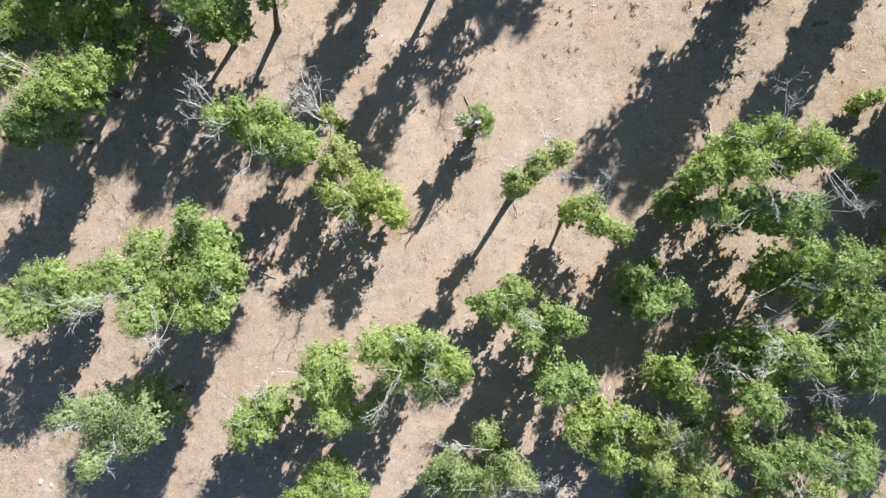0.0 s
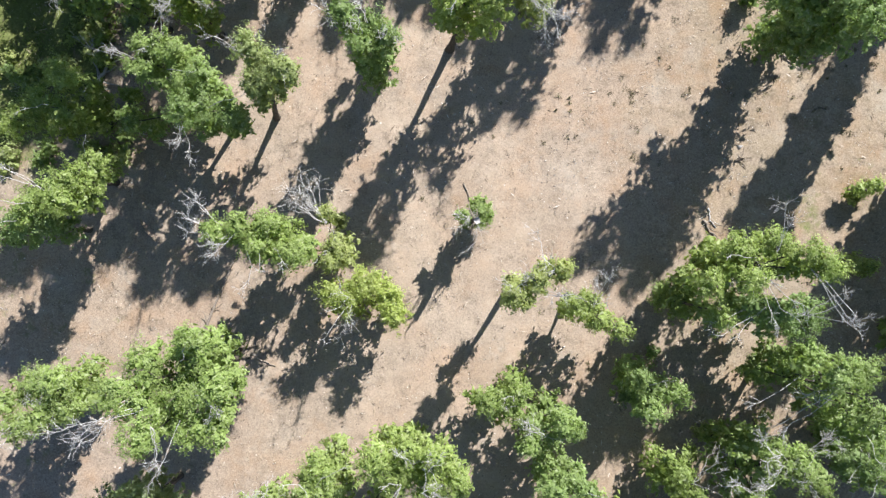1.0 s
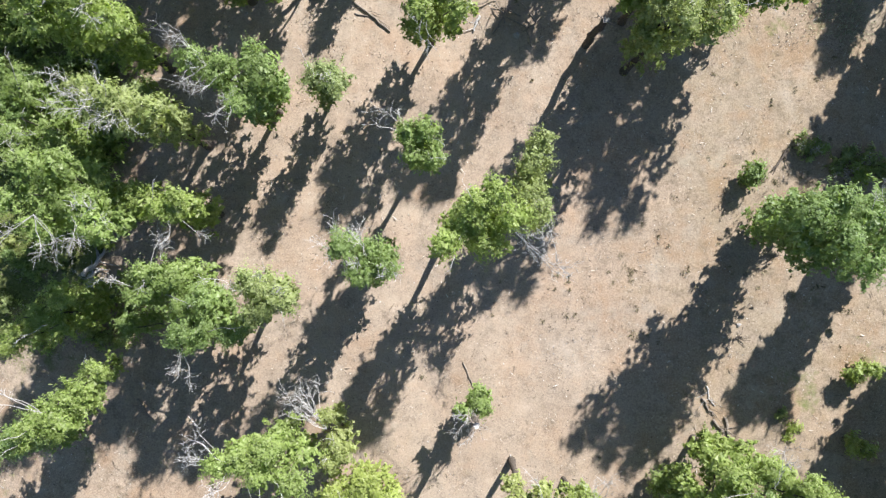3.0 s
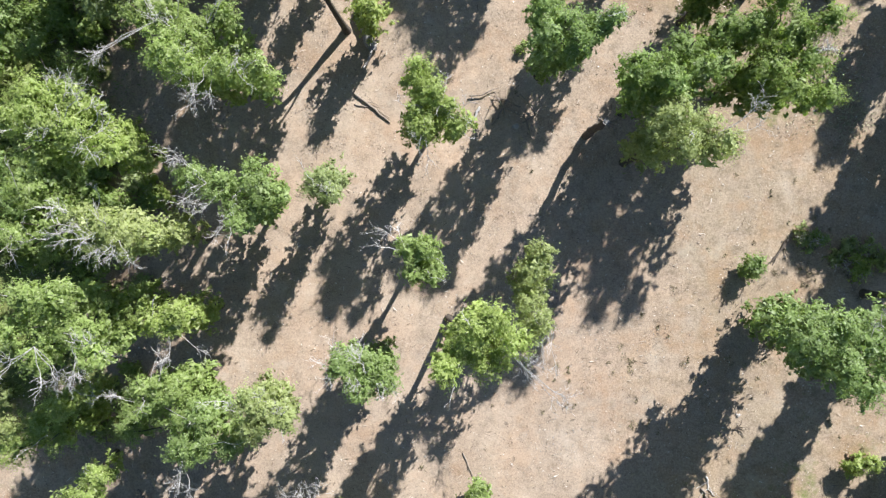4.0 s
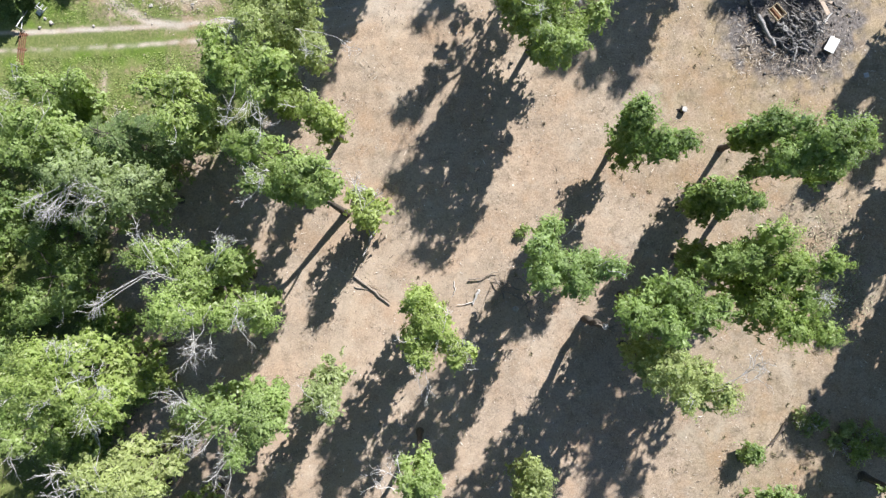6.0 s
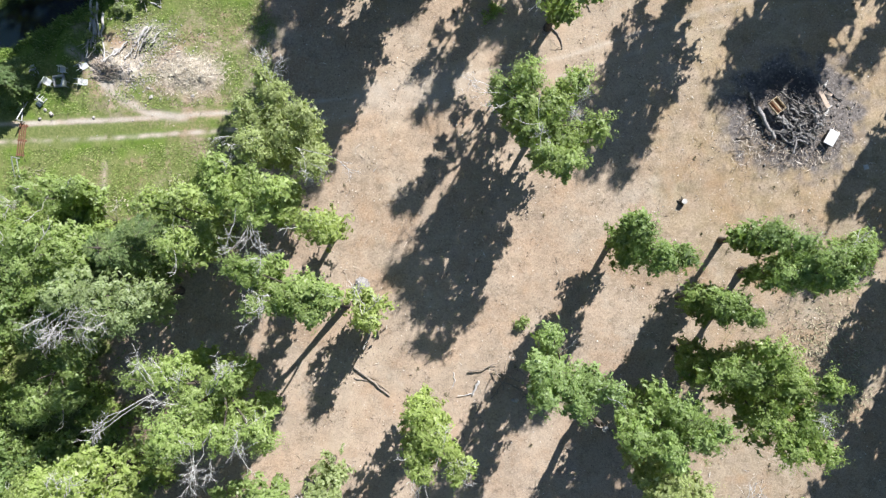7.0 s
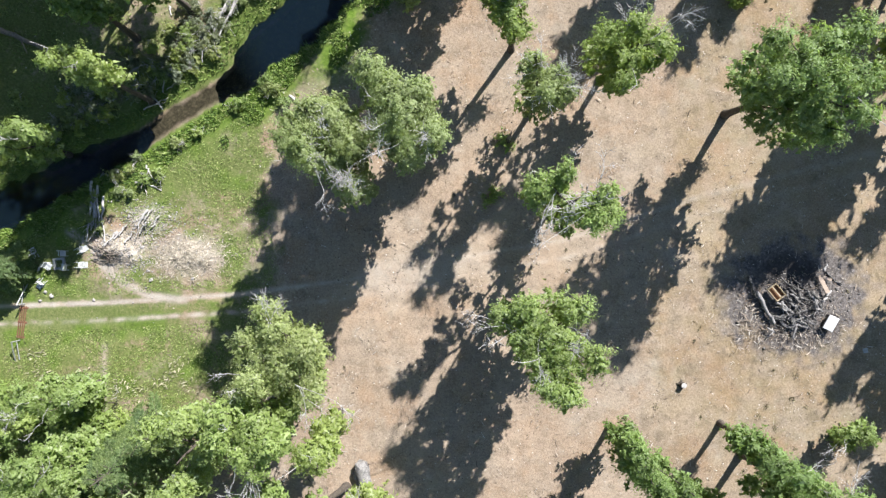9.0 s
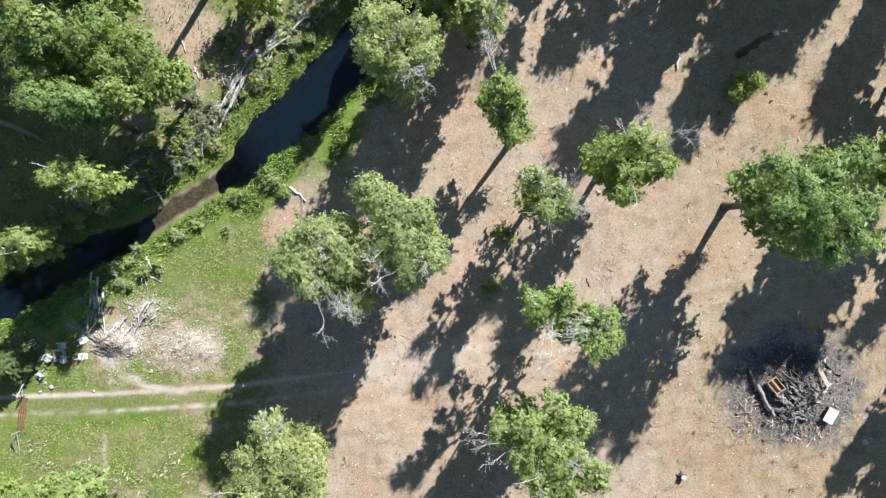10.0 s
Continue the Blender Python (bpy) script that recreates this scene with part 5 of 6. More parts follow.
log([(-39.7, 92.0), (-37.2, 91.0), (-35.4, 90.2)], 0.26, LOGWOOD, "grey fallen trunk in woodland shade", 21, 3)
log([(-19.2, 92.7), (-19.6, 91.9), (-20.2, 91.4)], 0.14, DEAD, "bleached dead limb among shrubs", 22, 5)
log([(-13.6, 86.1), (-12.9, 85.6), (-12.2, 84.9)], 0.12, DEAD, "short bleached log on the grassy bank", 23, 1)
log([(-24.2, 93.9), (-24.0, 93.1)], 0.08, DEAD, "bleached stick on brown earth", 24, 0)
log([(-24.4, 100.6), (-23.8, 101.6)], 0.08, DEAD, "bleached stick on brown earth", 25, 0)
log([(-22.0, 96.6), (-21.6, 95.7)], 0.08, DEAD, "bleached stick on brown earth", 26, 0)
log([(-23.2, 99.1), (-22.8, 98.0)], 0.08, DEAD, "bleached stick on brown earth", 27, 0)
log([(20.6, 97.9), (20.4, 96.6)], 0.13, DEAD, "short pale log in deep shade", 28, 0)
log([(-27.2, 78.4), (-25.8, 78.2), (-24.9, 77.7)], 0.09, DEAD, "bleached driftwood beside the rubble", 29, 5)
log([(-26.3, 79.9), (-25.7, 78.7)], 0.08, DEAD, "bleached driftwood beside the rubble", 30, 3)
log([(-26.1, 75.9), (-26.9, 74.6)], 0.16, DEAD, "pale timber end in the rubble", 31, 1)
log([(30.5, 33.0), (29.7, 31.9), (29.1, 31.1)], 0.15, BARK, "dark fallen branch at the edge of shade", 32, 4)
log([(28.5, 26.8), (29.6, 26.0), (30.5, 25.2)], 0.14, LOGWOOD, "grey branch lying in deep shade", 33, 5)
log([(12.7, 78.2), (13.0, 77.5)], 0.06, LOGWOOD, "small stick on dry earth", 34, 0)
log([(-31.8, 21.9), (-30.5, 22.9), (-29.8, 24.2)], 0.25, DEAD, "bleached stump roots in woodland shade", 35, 6)
log([(-31.3, 21.7), (-30.4, 22.3)], 0.2, DEAD, "bleached stump roots in woodland shade", 36, 4)
log([(6.0, 5.9), (6.5, 3.4)], 0.05, DEAD, "thin pale stick on dry earth", 37, 3)
for k in range(9):
    r = np.random.RandomState(60 + k)
    cx, cy = 6.2, 44.9
    px, py, w, ln = cx + r.normal(0, 1.2), cy + r.normal(0, 0.9), r.uniform(0, 3.1), r.uniform(0.8, 1.7)
    log([(px - ln * math.cos(w), py - ln * math.sin(w)), (px, py), (px + ln * math.cos(w + 0.2), py + ln * math.sin(w + 0.2))], 0.075, LOGWOOD, "grey branch in a loose heap of brushwood", 61 + k, 2, lift=0.1 + 0.04 * k)
for k in range(6):
    r = np.random.RandomState(160 + k)
    px, py = -30.6, 75.6
    px, py = px + r.normal(0, 0.45), py + r.normal(0, 0.5)
    log([(px + r.normal(0, 0.3), py + 1.9), (px, py), (px + r.normal(0, 0.35), py - 1.9)], 0.1, DEAD, "bleached pole leaning out of bank shrubs", 161 + k, 2, 0.5, 0.12 + 0.05 * k)


for k in range(14):
    r = np.random.RandomState(260 + k)
    px, py, w, ln = -29.9 + r.normal(0, 0.5), 72.0 + r.normal(0, 0.45), r.normal(-0.6, 0.5), r.uniform(0.5, 1.1)
    log([(px - ln * math.cos(w), py - ln * math.sin(w)), (px, py), (px + ln * math.cos(w + 0.3), py + ln * math.sin(w + 0.3))], r.uniform(0.035, 0.06), LOGWOOD, "grey stick in a brush heap on the rubble", 261 + k, 2, lift=0.12 + 0.03 * (k % 5))
for k, (px, py) in enumerate(((-28.6, 73.9), (-28.2, 74.2), (-27.6, 73.6), (-25.9, 75.6), (-25.3, 75.0), (-26.4, 74.4), (-29.3, 73.3))):
    log([(px - 0.35, py - 0.5), (px + 0.3, py + 0.45)], 0.07, DEAD, "short pale timber offcut in the rubble", 281 + k, 0, 0.8, 0.2)


def snag(x, y, height, seed, label):
    """A dead standing trunk, broken off at the top."""
    rng = np.random.RandomState(seed)
    root = tagged(new("snag"), label, "dead tree")
    root.location = (x, y, ground_at(x, y) - 0.1)
    line = wander(rng, (0, 0, 0), (0.3, 0.1, height), 0.12, 9)
    mesh_object("trunk", *tube(line, np.linspace(0.36, 0.26, 9) * rng.uniform(0.9, 1.12, 9), 10), BARK, root, smooth=True)
    ring = [line[-1] + np.array([0.27 * math.cos(w), 0.27 * math.sin(w), rng.uniform(-0.05, 0.25)]) for w in np.linspace(0, 6.28, 9)[:-1]]
    mesh_object("broken_top", np.array(ring + [line[-1] - np.array([0, 0, 0.15])]), [(k, (k + 1) % 8, 8) for k in range(8)], DEAD, root, "pale hollow broken top")
    for k in range(6):
        w = rng.uniform(0, 6.28)
        out = []
        twigs(rng, line[-1] + np.array([math.cos(w), math.sin(w), 0]) * 0.2, np.array([math.cos(w), math.sin(w), 0.8]), rng.uniform(0.4, 1.0), 0.07, 1, out)
        mesh_object("splinter", *gather(out), LOGWOOD, root, "torn pale wood at the break")


snag(12.6, 42.2, 5.9, 71, "dark dead standing trunk broken off at the top")
snag(2.3, 10.4, 6.9, 73, "old grey trunk with a pale broken top among green sprouts")
snag(26.0, 98.0, 5.4, 72, "short dark dead trunk standing in shade")


def stump(x, y, r, h, mat, label, seed):
    rng = np.random.RandomState(seed)
    root = tagged(new("tree_stump"), label, "stump")
    root.location = (x, y, ground_at(x, y) - 0.05)
    mesh_object("bole", *tube([(0, 0, 0), (0, 0, 0.15), (0.03, 0, h * 0.7), (0.04, 0, h)], [r * 1.35, r * 1.08, r, r * 0.95], 12), mat, root, smooth=True)
    bm = bmesh.new()
    bmesh.ops.create_circle(bm, cap_ends=True, segments=12, radius=r * 0.95)
    bmesh.ops.translate(bm, verts=bm.verts, vec=(0.04, 0, h))
    for v in bm.verts:
        v.co.z += rng.uniform(-0.02, 0.04)
    part("cut_top", bm, DEAD, root, "pale sawn top")
    for k in range(4):
        w = k * 1.57 + rng.uniform(-0.4, 0.4)
        mesh_object("root", *tube([(0.5 * r * math.cos(w), 0.5 * r * math.sin(w), 0.18), (1.3 * r * math.cos(w), 1.3 * r * math.sin(w), 0.1), (2.1 * r * math.cos(w), 2.1 * r * math.sin(w), 0.0)], [r * 0.4, r * 0.3, r * 0.12], 6), mat, root, smooth=True)


stump(21.2, 60.7, 0.25, 0.55, BARK, "short dark tree stump with a pale top", 81)


# ---- stones and rubble ----
def rock_mesh(rng, size, flat=0.6):
    bm = bmesh.new()
    bmesh.ops.create_icosphere(bm, subdivisions=2, radius=size)
    for v in bm.verts:
        n_ = noise.noise(v.co * (1.3 / size) + Vector((size * 370, size * 110, 0)))
        v.co *= 1 + 0.6 * n_
        v.co.x *= 1.3
        v.co.z *= flat
    for k in range(5):
        d = Vector((rng.normal(), rng.normal(), abs(rng.normal()) * 0.7)).normalized()
        for v in bm.verts:
            over = v.co.dot(d) - size * 0.62
            if over > 0:
                v.co -= d * over * 0.9
    return bm


def rock(x, y, size, mat, label, seed, flat=0.6):
    rng = np.random.RandomState(seed)
    ob = part("rock", rock_mesh(rng, size, flat), mat)
    ob.matrix_basis = pose(x, y, ground_at(x, y) + size * flat * 0.45, rng.uniform(-12, 12), rng.uniform(-12, 12), rng.uniform(0, 360))
    return tagged(ob, label, "rock")


rock(-28.9, 73.8, 0.26, STONE, "pale flat boulder on the rubble heap", 1)
rock(-30.2, 71.9, 0.18, STONE, "pale rock at the edge of rubble", 2)
rock(-25.8, 69.8, 0.21, STONE, "pale rock on meadow grass", 3)
rock(-22.1, 69.9, 0.17, STONE, "pale rock on meadow grass", 4)
rock(-26.6, 72.7, 0.19, STONE, "pale rock between two spoil heaps", 5)
rock(-26.7, 71.8, 0.15, STONE, "pale rock between two spoil heaps", 6)
rock(-27.8, 75.4, 0.15, STONE, "pale rock on meadow grass", 7)
rock(-25.5, 74.7, 0.14, STONE, "pale rock on meadow grass", 8)
rock(-24.2, 75.4, 0.12, STONE, "pale rock on meadow grass", 9)
rock(-20.6, 72.7, 0.12, STONE, "pale rock on a sandy heap", 10)
rock(6.5, 43.1, 0.32, STONE, "pale upright rock in shade", 11, 0.9)
rock(-34.7, 68.3, 0.20, STONE, "pale rock in a cluster beside the track", 12)
rock(-35.2, 68.7, 0.17, STONE, "pale rock in a cluster beside the track", 13)
rock(-35.7, 67.9, 0.15, STONE, "pale rock in a cluster beside the track", 14)
rock(-30.9, 68.0, 0.14, STONE, "pale rock on meadow grass", 15)
rock(26.2, 17.4, 0.2, STONE, "small pale rock on dry earth", 16)
rock(-19.9, 0.6, 0.55, STONE, "large white rock beside a green bush", 17, 0.8)
# two small rock shapes stand in for loose debris here
rock(-35.4, -20.1, 0.22, STONE, "pale lump of debris under trees", 18)
rock(-34.4, -20.4, 0.18, STONE, "smaller bit of debris under trees", 19)


def scatter(name, spots, mat, label, category, maker):
    """One object of many small pieces: maker gives vertices and faces for arrays x, y, z."""
    x, y = spots
    ob = mesh_object(name, *maker(x, y, land(x, y)), mat)
    return tagged(ob, label, category, kind="stuff")


def flakes(rng, lo, hi, tall=0.02, slim=0.5):
    """Flat chips lying at odd tilts."""
    def make(x, y, z):
        m = len(x)
        s, w = rng.uniform(lo, hi, m) * rng.uniform(0.6, 1.0, m), rng.uniform(0, 6.28, m)
        a, b = np.column_stack((np.cos(w), np.sin(w), rng.normal(0, 0.25, m))), np.column_stack((-np.sin(w), np.cos(w), rng.normal(0, 0.25, m)))
        a, b = a * s[:, None], b * (s * rng.uniform(0.3, 1.0, m) * slim * 2)[:, None]
        c = np.column_stack((x, y, z + tall + 0.25 * s))
        q = np.stack((c - a, c - b * 0.7, c + a * 0.9, c + b), 1)
        return q.reshape(-1, 3), np.arange(4 * m).reshape(m, 4)
    return make


def stones(rng, lo, hi):
    """Small angular stones: squat octahedra."""
    def make(x, y, z):
        m = len(x)
        s, w = rng.uniform(lo, hi, m) * rng.uniform(0.5, 1, m), rng.uniform(0, 6.28, m)
        a = np.column_stack((np.cos(w), np.sin(w), np.zeros(m))) * s[:, None]
        b = np.column_stack((-np.sin(w), np.cos(w), np.zeros(m))) * (s * rng.uniform(0.5, 1, m))[:, None]
        u = np.column_stack((rng.normal(0, 0.2, m) * s, rng.normal(0, 0.2, m) * s, s * rng.uniform(0.4, 0.8, m)))
        c = np.column_stack((x, y, z + 0.2 * s))
        v = np.stack((c - a, c - b, c + a, c + b, c + u, c - u), 1).reshape(-1, 3)
        f = np.array([(0, 1, 4), (1, 2, 4), (2, 3, 4), (3, 0, 4), (1, 0, 5), (2, 1, 5), (3, 2, 5), (0, 3, 5)])
        return v, (f[None] + 6 * np.arange(m)[:, None, None]).reshape(-1, 3)
    return make


def blades(rng, lo, hi, lean=0.5, width=0.12):
    """Upright grass blades or weed leaves: bent triangles."""
    def make(x, y, z):
        m = len(x)
        h, w = rng.uniform(lo, hi, m), rng.uniform(0, 6.28, m)
        side = np.column_stack((-np.sin(w), np.cos(w), np.zeros(m))) * (h * width + 0.02)[:, None]
        tip = np.column_stack((np.cos(w) * h * lean * rng.uniform(0.3, 1.5, m), np.sin(w) * h * lean * rng.uniform(0.3, 1.5, m), h))
        c = np.column_stack((x, y, z - 0.02))
        return np.stack((c - side, c + side, c + tip), 1).reshape(-1, 3), np.arange(3 * m).reshape(m, 3)
    return make


rng = np.random.RandomState(5)


def patch(cx, cy, sx, sy, m):
    return cx + rng.normal(0, sx, m), cy + rng.normal(0, sy, m)


def field(x0, x1, y0, y1, m, keep=None):
    x, y = rng.uniform(x0, x1, m), rng.uniform(y0, y1, m)
    if keep is None:
        return x, y
    k = rng.rand(m) < keep(x, y)
    return x[k], y[k]


def join(*spots):
    return np.concatenate([s[0] for s in spots]), np.concatenate([s[1] for s in spots])


def on_earth(x, y):
    """Where litter lies: uneven, thin on the meadow, none in the stream."""
    d, _ = line_distance(x, y, STREAM)
    return np.clip(0.35 + 0.5 * waves(x, y, 7, 31) + 0.25 * waves(x, y, 2, 32), 0.06, 1) * (d > 4) * np.where((x < -18) & (y > 58), 0.08, 1)


scatter("leaf_litter", field(-40, 40, -23, 104, 150000, on_earth), LITTER, "dry brown and pale leaf litter on the ground", "leaf litter", flakes(rng, 0.035, 0.10, 0.008))
scatter("twig_litter", field(-40, 40, -23, 104, 20000, on_earth), LITTER, "short dry twigs strewn on the ground", "twigs", flakes(rng, 0.14, 0.42, 0.03, 0.07))
scatter("gravel", join(field(-39, 39, -22, 104, 1500, on_earth), patch(10.7, 15.0, 1.6, 1.3, 160), patch(18.3, 23.8, 2.2, 2.6, 120)), STONE, "small pale stones on dry earth", "stones", stones(rng, 0.025, 0.085))
scatter("rubble", join(patch(-28.9, 72.6, 1.2, 0.7, 900), patch(-26.4, 75.2, 1.5, 1.1, 620), patch(-25.0, 72.4, 3.0, 1.8, 300), patch(-27.2, 71.0, 1.2, 0.5, 160), patch(-22.2, 71.9, 1.6, 0.9, 130), patch(-24.6, 73.4, 1.6, 1.2, 160)), RUBBLE, "loose pale rubble and broken stone on spoil heaps", "rubble", stones(rng, 0.025, 0.14))
scatter("straw", join(patch(-22.2, 71.9, 1.4, 0.9, 2600), patch(-24.4, 71.9, 1.2, 0.9, 700), patch(-28.2, 73.0, 1.0, 0.6, 500)), STRAW, "pale dry straw and chips strewn over the heaps", "straw", flakes(rng, 0.08, 0.3, 0.03, 0.09))
sx, sy = field(-39, -15, 54, 84, 110000, lambda x, y: np.clip(0.55 + 0.6 * waves(x, y, 6, 41), 0.05, 1) * (line_distance(x, y, STREAM)[0] > 3.2) * (line_distance(x, y, TRACK)[0] > 1.5) * (line_distance(x, y, STREAM)[1] > 0) * step(-13.4, -17.2, x + 1.6 * waves(x, y, 9, 11)) * step(54, 60, y) * (np.hypot(x + 28.9, y - 72.6) > 2.2) * (np.hypot(x + 22.5, y - 72) > 2.6))
scatter("meadow_grass", (sx, sy), GRASS, "short green and dry meadow grass", "grass", blades(rng, 0.04, 0.16, 1.5, 0.16))
sx, sy = field(-42, 0, 72, 106, 260000, lambda x, y: (line_distance(x, y, STREAM)[0] > channel(x)[0] + 0.15) * (line_distance(x, y, STREAM)[0] < channel(x)[0] + 2.3 + 1.6 * waves(x, y, 6, 43)) * np.where(line_distance(x, y, STREAM)[1] > 0, 0.8, 0.3))
scatter("bank_grass", (sx, sy), LUSH, "lush bright green grass along the stream bank", "grass", blades(rng, 0.1, 0.38, 0.9, 0.1))
sx, sy = field(-40, -24, 18, 60, 24000, lambda x, y: np.clip(0.2 + 0.8 * waves(x, y, 8, 44), 0, 1) * step(-25, -32, x))
scatter("woodland_grass", (sx, sy), GRASS, "green grass under the trees", "grass", blades(rng, 0.12, 0.4))


# ---- shrubs and weeds ----
shrub_count = 0


def shrub(x, y, r, h, kind, label, bare=0):
    """A low bush: short stems and leafy clumps, some with bare twigs."""
    global shrub_count
    shrub_count += 1
    g_ = np.random.RandomState(500 + shrub_count)
    root = tagged(new("shrub"), label, "shrub")
    root.location = (x, y, ground_at(x, y) - 0.03)
    for _ in range(4):
        w = g_.uniform(0, 6.28)
        mesh_object("stem", *tube(wander(g_, (0, 0, 0), (r * 0.6 * math.cos(w), r * 0.6 * math.sin(w), h * 0.8), 0.06, 4), np.linspace(0.035, 0.012, 4), 4), BARK, root)
    lobes = [(g_.normal(0, 0.45 * r), g_.normal(0, 0.45 * r), h * g_.uniform(0.35, 0.75), r * g_.uniform(0.45, 0.7), h * 0.4, 1.5) for _ in range(int(2 + 2 * r))]
    v, f = leaves(g_, lobes, 0.16 if r < 1.0 else 0.24, 1.0 if r < 1.0 else 0.45, 0.28, min(1.0, 0.25 + 0.6 * r))
    v[:, 2] = np.maximum(v[:, 2], 0.05)
    mesh_object("foliage", v, f, LEAF[kind], root)
    for _ in range(bare):
        out = []
        w = g_.uniform(0, 6.28)
        twigs(g_, (0.2 * math.cos(w), 0.2 * math.sin(w), 0.2), np.array([math.cos(w), math.sin(w), 0.9]), r * 0.9, 0.022, 2, out)
        mesh_object("dead_branch", *gather(out), DEAD, root, "bare bleached twigs")


shrub(-19.0, -0.6, 1.3, 2.4, "c", "bright green bush beside a white rock")
shrub(7.0, 50.0, 0.6, 0.8, "c", "small dark green bush at the edge of shade")
shrub(31.9, 33.0, 1.1, 0.8, "w", "grey half-dead bush with pale twigs", 3)
shrub(32.8, 33.3, 0.9, 0.9, "c", "grey half-dead bush with pale twigs", 2)
shrub(35.0, 31.6, 1.2, 0.9, "w", "grey half-dead bush in shade", 3)
shrub(36.5, 31.1, 1.3, 1.0, "c", "grey half-dead bush in shade", 2)
shrub(38.2, 31.4, 1.2, 1.0, "w", "grey half-dead bush in shade", 3)
shrub(30.9, 8.8, 0.9, 0.6, "y", "low yellow-green bush in dry grass")
shrub(29.9, 9.5, 0.6, 0.5, "w", "low grey-green bush in dry grass")
shrub(-27.2, 41.7, 1.0, 1.2, "c", "green bush under the trees")
shrub(5.7, 81.9, 0.8, 0.7, "c", "low green bush in shade")
shrub(4.3, 77.4, 0.9, 0.7, "c", "low green bush in shade")
for k, (px, py) in enumerate([(-31.2, 75.1), (-30.8, 76.9), (-29.0, 79.1), (-27.5, 79.4), (-26.3, 78.7), (-28.5, 77.6), (-30.2, 74.6), (-25.0, 79.2), (-23.2, 81.7), (-27.2, 80.7), (-21.5, 82.7)]):
    shrub(px, py, 0.42 + 0.14 * (k % 3), 0.7, "wyw"[k % 3], "pale willow bush with bare sticks on the stream bank", 2 + k % 2)
for k, (px, py) in enumerate([(-15.7, 87.7), (-14.7, 86.4), (-13.7, 85.5), (-18.0, 85.1)]):
    shrub(px, py, 0.6 + 0.2 * (k % 2), 0.9, "cwc"[k % 3], "dense green bush on the stream bank", k % 2)
# thicket of the far bank: dull leaves among many dead sticks, thickest along the water
r = np.random.RandomState(77)
for k in range(150):
    j = r.randint(2, 13)
    (x0, y0), (x1, y1), u = STREAM[j], STREAM[j + 1], r.uniform(0, 1)
    ln = math.hypot(x1 - x0, y1 - y0)
    off = channel(x0)[0] + 1.5 + abs(r.normal(0, 2.4))
    px, py = x0 + u * (x1 - x0) - off * (y1 - y0) / ln, y0 + u * (y1 - y0) + off * (x1 - x0) / ln
    if -26 < px < -20 and py > 97:
        continue
    shrub(px, py, r.uniform(0.35, 0.8), r.uniform(0.4, 0.9), "gwgy"[k % 4], "grey-green thicket bush with dead sticks across the stream", 1 if k % 3 else 2)
for k in range(26):
    u = r.uniform(0, 1)
    px, py = -27.0 + 12.5 * u + r.normal(0, 0.6), 86.5 + 12.5 * u ** 1.3 + r.normal(0, 0.8)
    w, ln = r.normal(0.9, 0.6), r.uniform(0.6, 1.5)
    log([(px - ln * math.cos(w), py - ln * math.sin(w)), (px, py), (px + ln * math.cos(w), py + ln * math.sin(w))], r.uniform(0.03, 0.06), DEAD, "bleached stick lying over the bank thicket", 820 + k, 2, 0.6, r.uniform(0.2, 0.5))
# low tangle among the south-eastern trees
for k in range(15):
    shrub(r.uniform(17.5, 37), r.uniform(-21, 1.5), r.uniform(0.8, 1.5), r.uniform(1.2, 3.4), "cdw"[k % 3], "leafy bush with bare grey sticks under the trees", 1 + k % 3)
# tall dark thicket of the western wood
for k in range(48):
    shrub(r.uniform(-41, -27), r.uniform(31, 59), r.uniform(1.3, 2.3), r.uniform(1.8, 4.2), "dcd"[k % 3], "tall deep green thicket bush below the trees", 1 if k % 4 == 0 else 0)
# undergrowth of the western wood
for k in range(46):
    shrub(r.uniform(-39, -25), r.uniform(16, 60), r.uniform(0.9, 1.8), r.uniform(0.8, 1.8), "cwc"[k % 3], "shaded undergrowth bush below the trees", 1 if k % 3 == 0 else 0)
# tall weeds of the meadow and the dry bed among the eastern trees
sx, sy = join(*[patch(px, py, 0.5, 0.4, 46) for px, py in ((-24.2, 61.5), (-23.5, 62.5), (-25.0, 60.8), (-27.2, 60.0), (-35.2, 61.5), (-33.7, 60.5), (-36.2, 63.2), (-31.7, 61.3), (-22.7, 60.5), (-28.5, 60.5))])
scatter("meadow_weed", (sx, sy), WEED, "grey-green knee-high weeds in the meadow", "weeds", blades(rng, 0.1, 0.34, 1.0, 0.16))
sx, sy = join(patch(33.9, 47.6, 2.0, 2.2, 1500), patch(36.0, 44.1, 1.2, 1.6, 600))
scatter("dry_weed", (sx, sy), WEED, "pale dry weeds on the ground between trees", "weeds", blades(rng, 0.1, 0.3, 1.0, 0.14))
tuft = join(patch(16.2, 21.9, 0.5, 1.1, 9), patch(18.1, 16.4, 1.1, 0.4, 6), patch(10.7, 20.7, 0.8, 1.6, 8), patch(33.4, 28.3, 4.5, 5.0, 46), patch(22.4, 23.2, 2.5, 3.0, 14), patch(19.9, 50.5, 3.5, 2.5, 14), patch(32.4, 58.7, 4.0, 3.0, 18), patch(27.1, 90.4, 3.0, 4.0, 16), patch(34.8, 20.8, 2.5, 4.0, 22), field(-14, 38, -18, 96, 70, lambda x, y: np.full(x.shape, 0.9)))
many = np.repeat(np.arange(len(tuft[0])), 30)
swell = rng.uniform(0.05, 0.17, len(tuft[0]))[many]
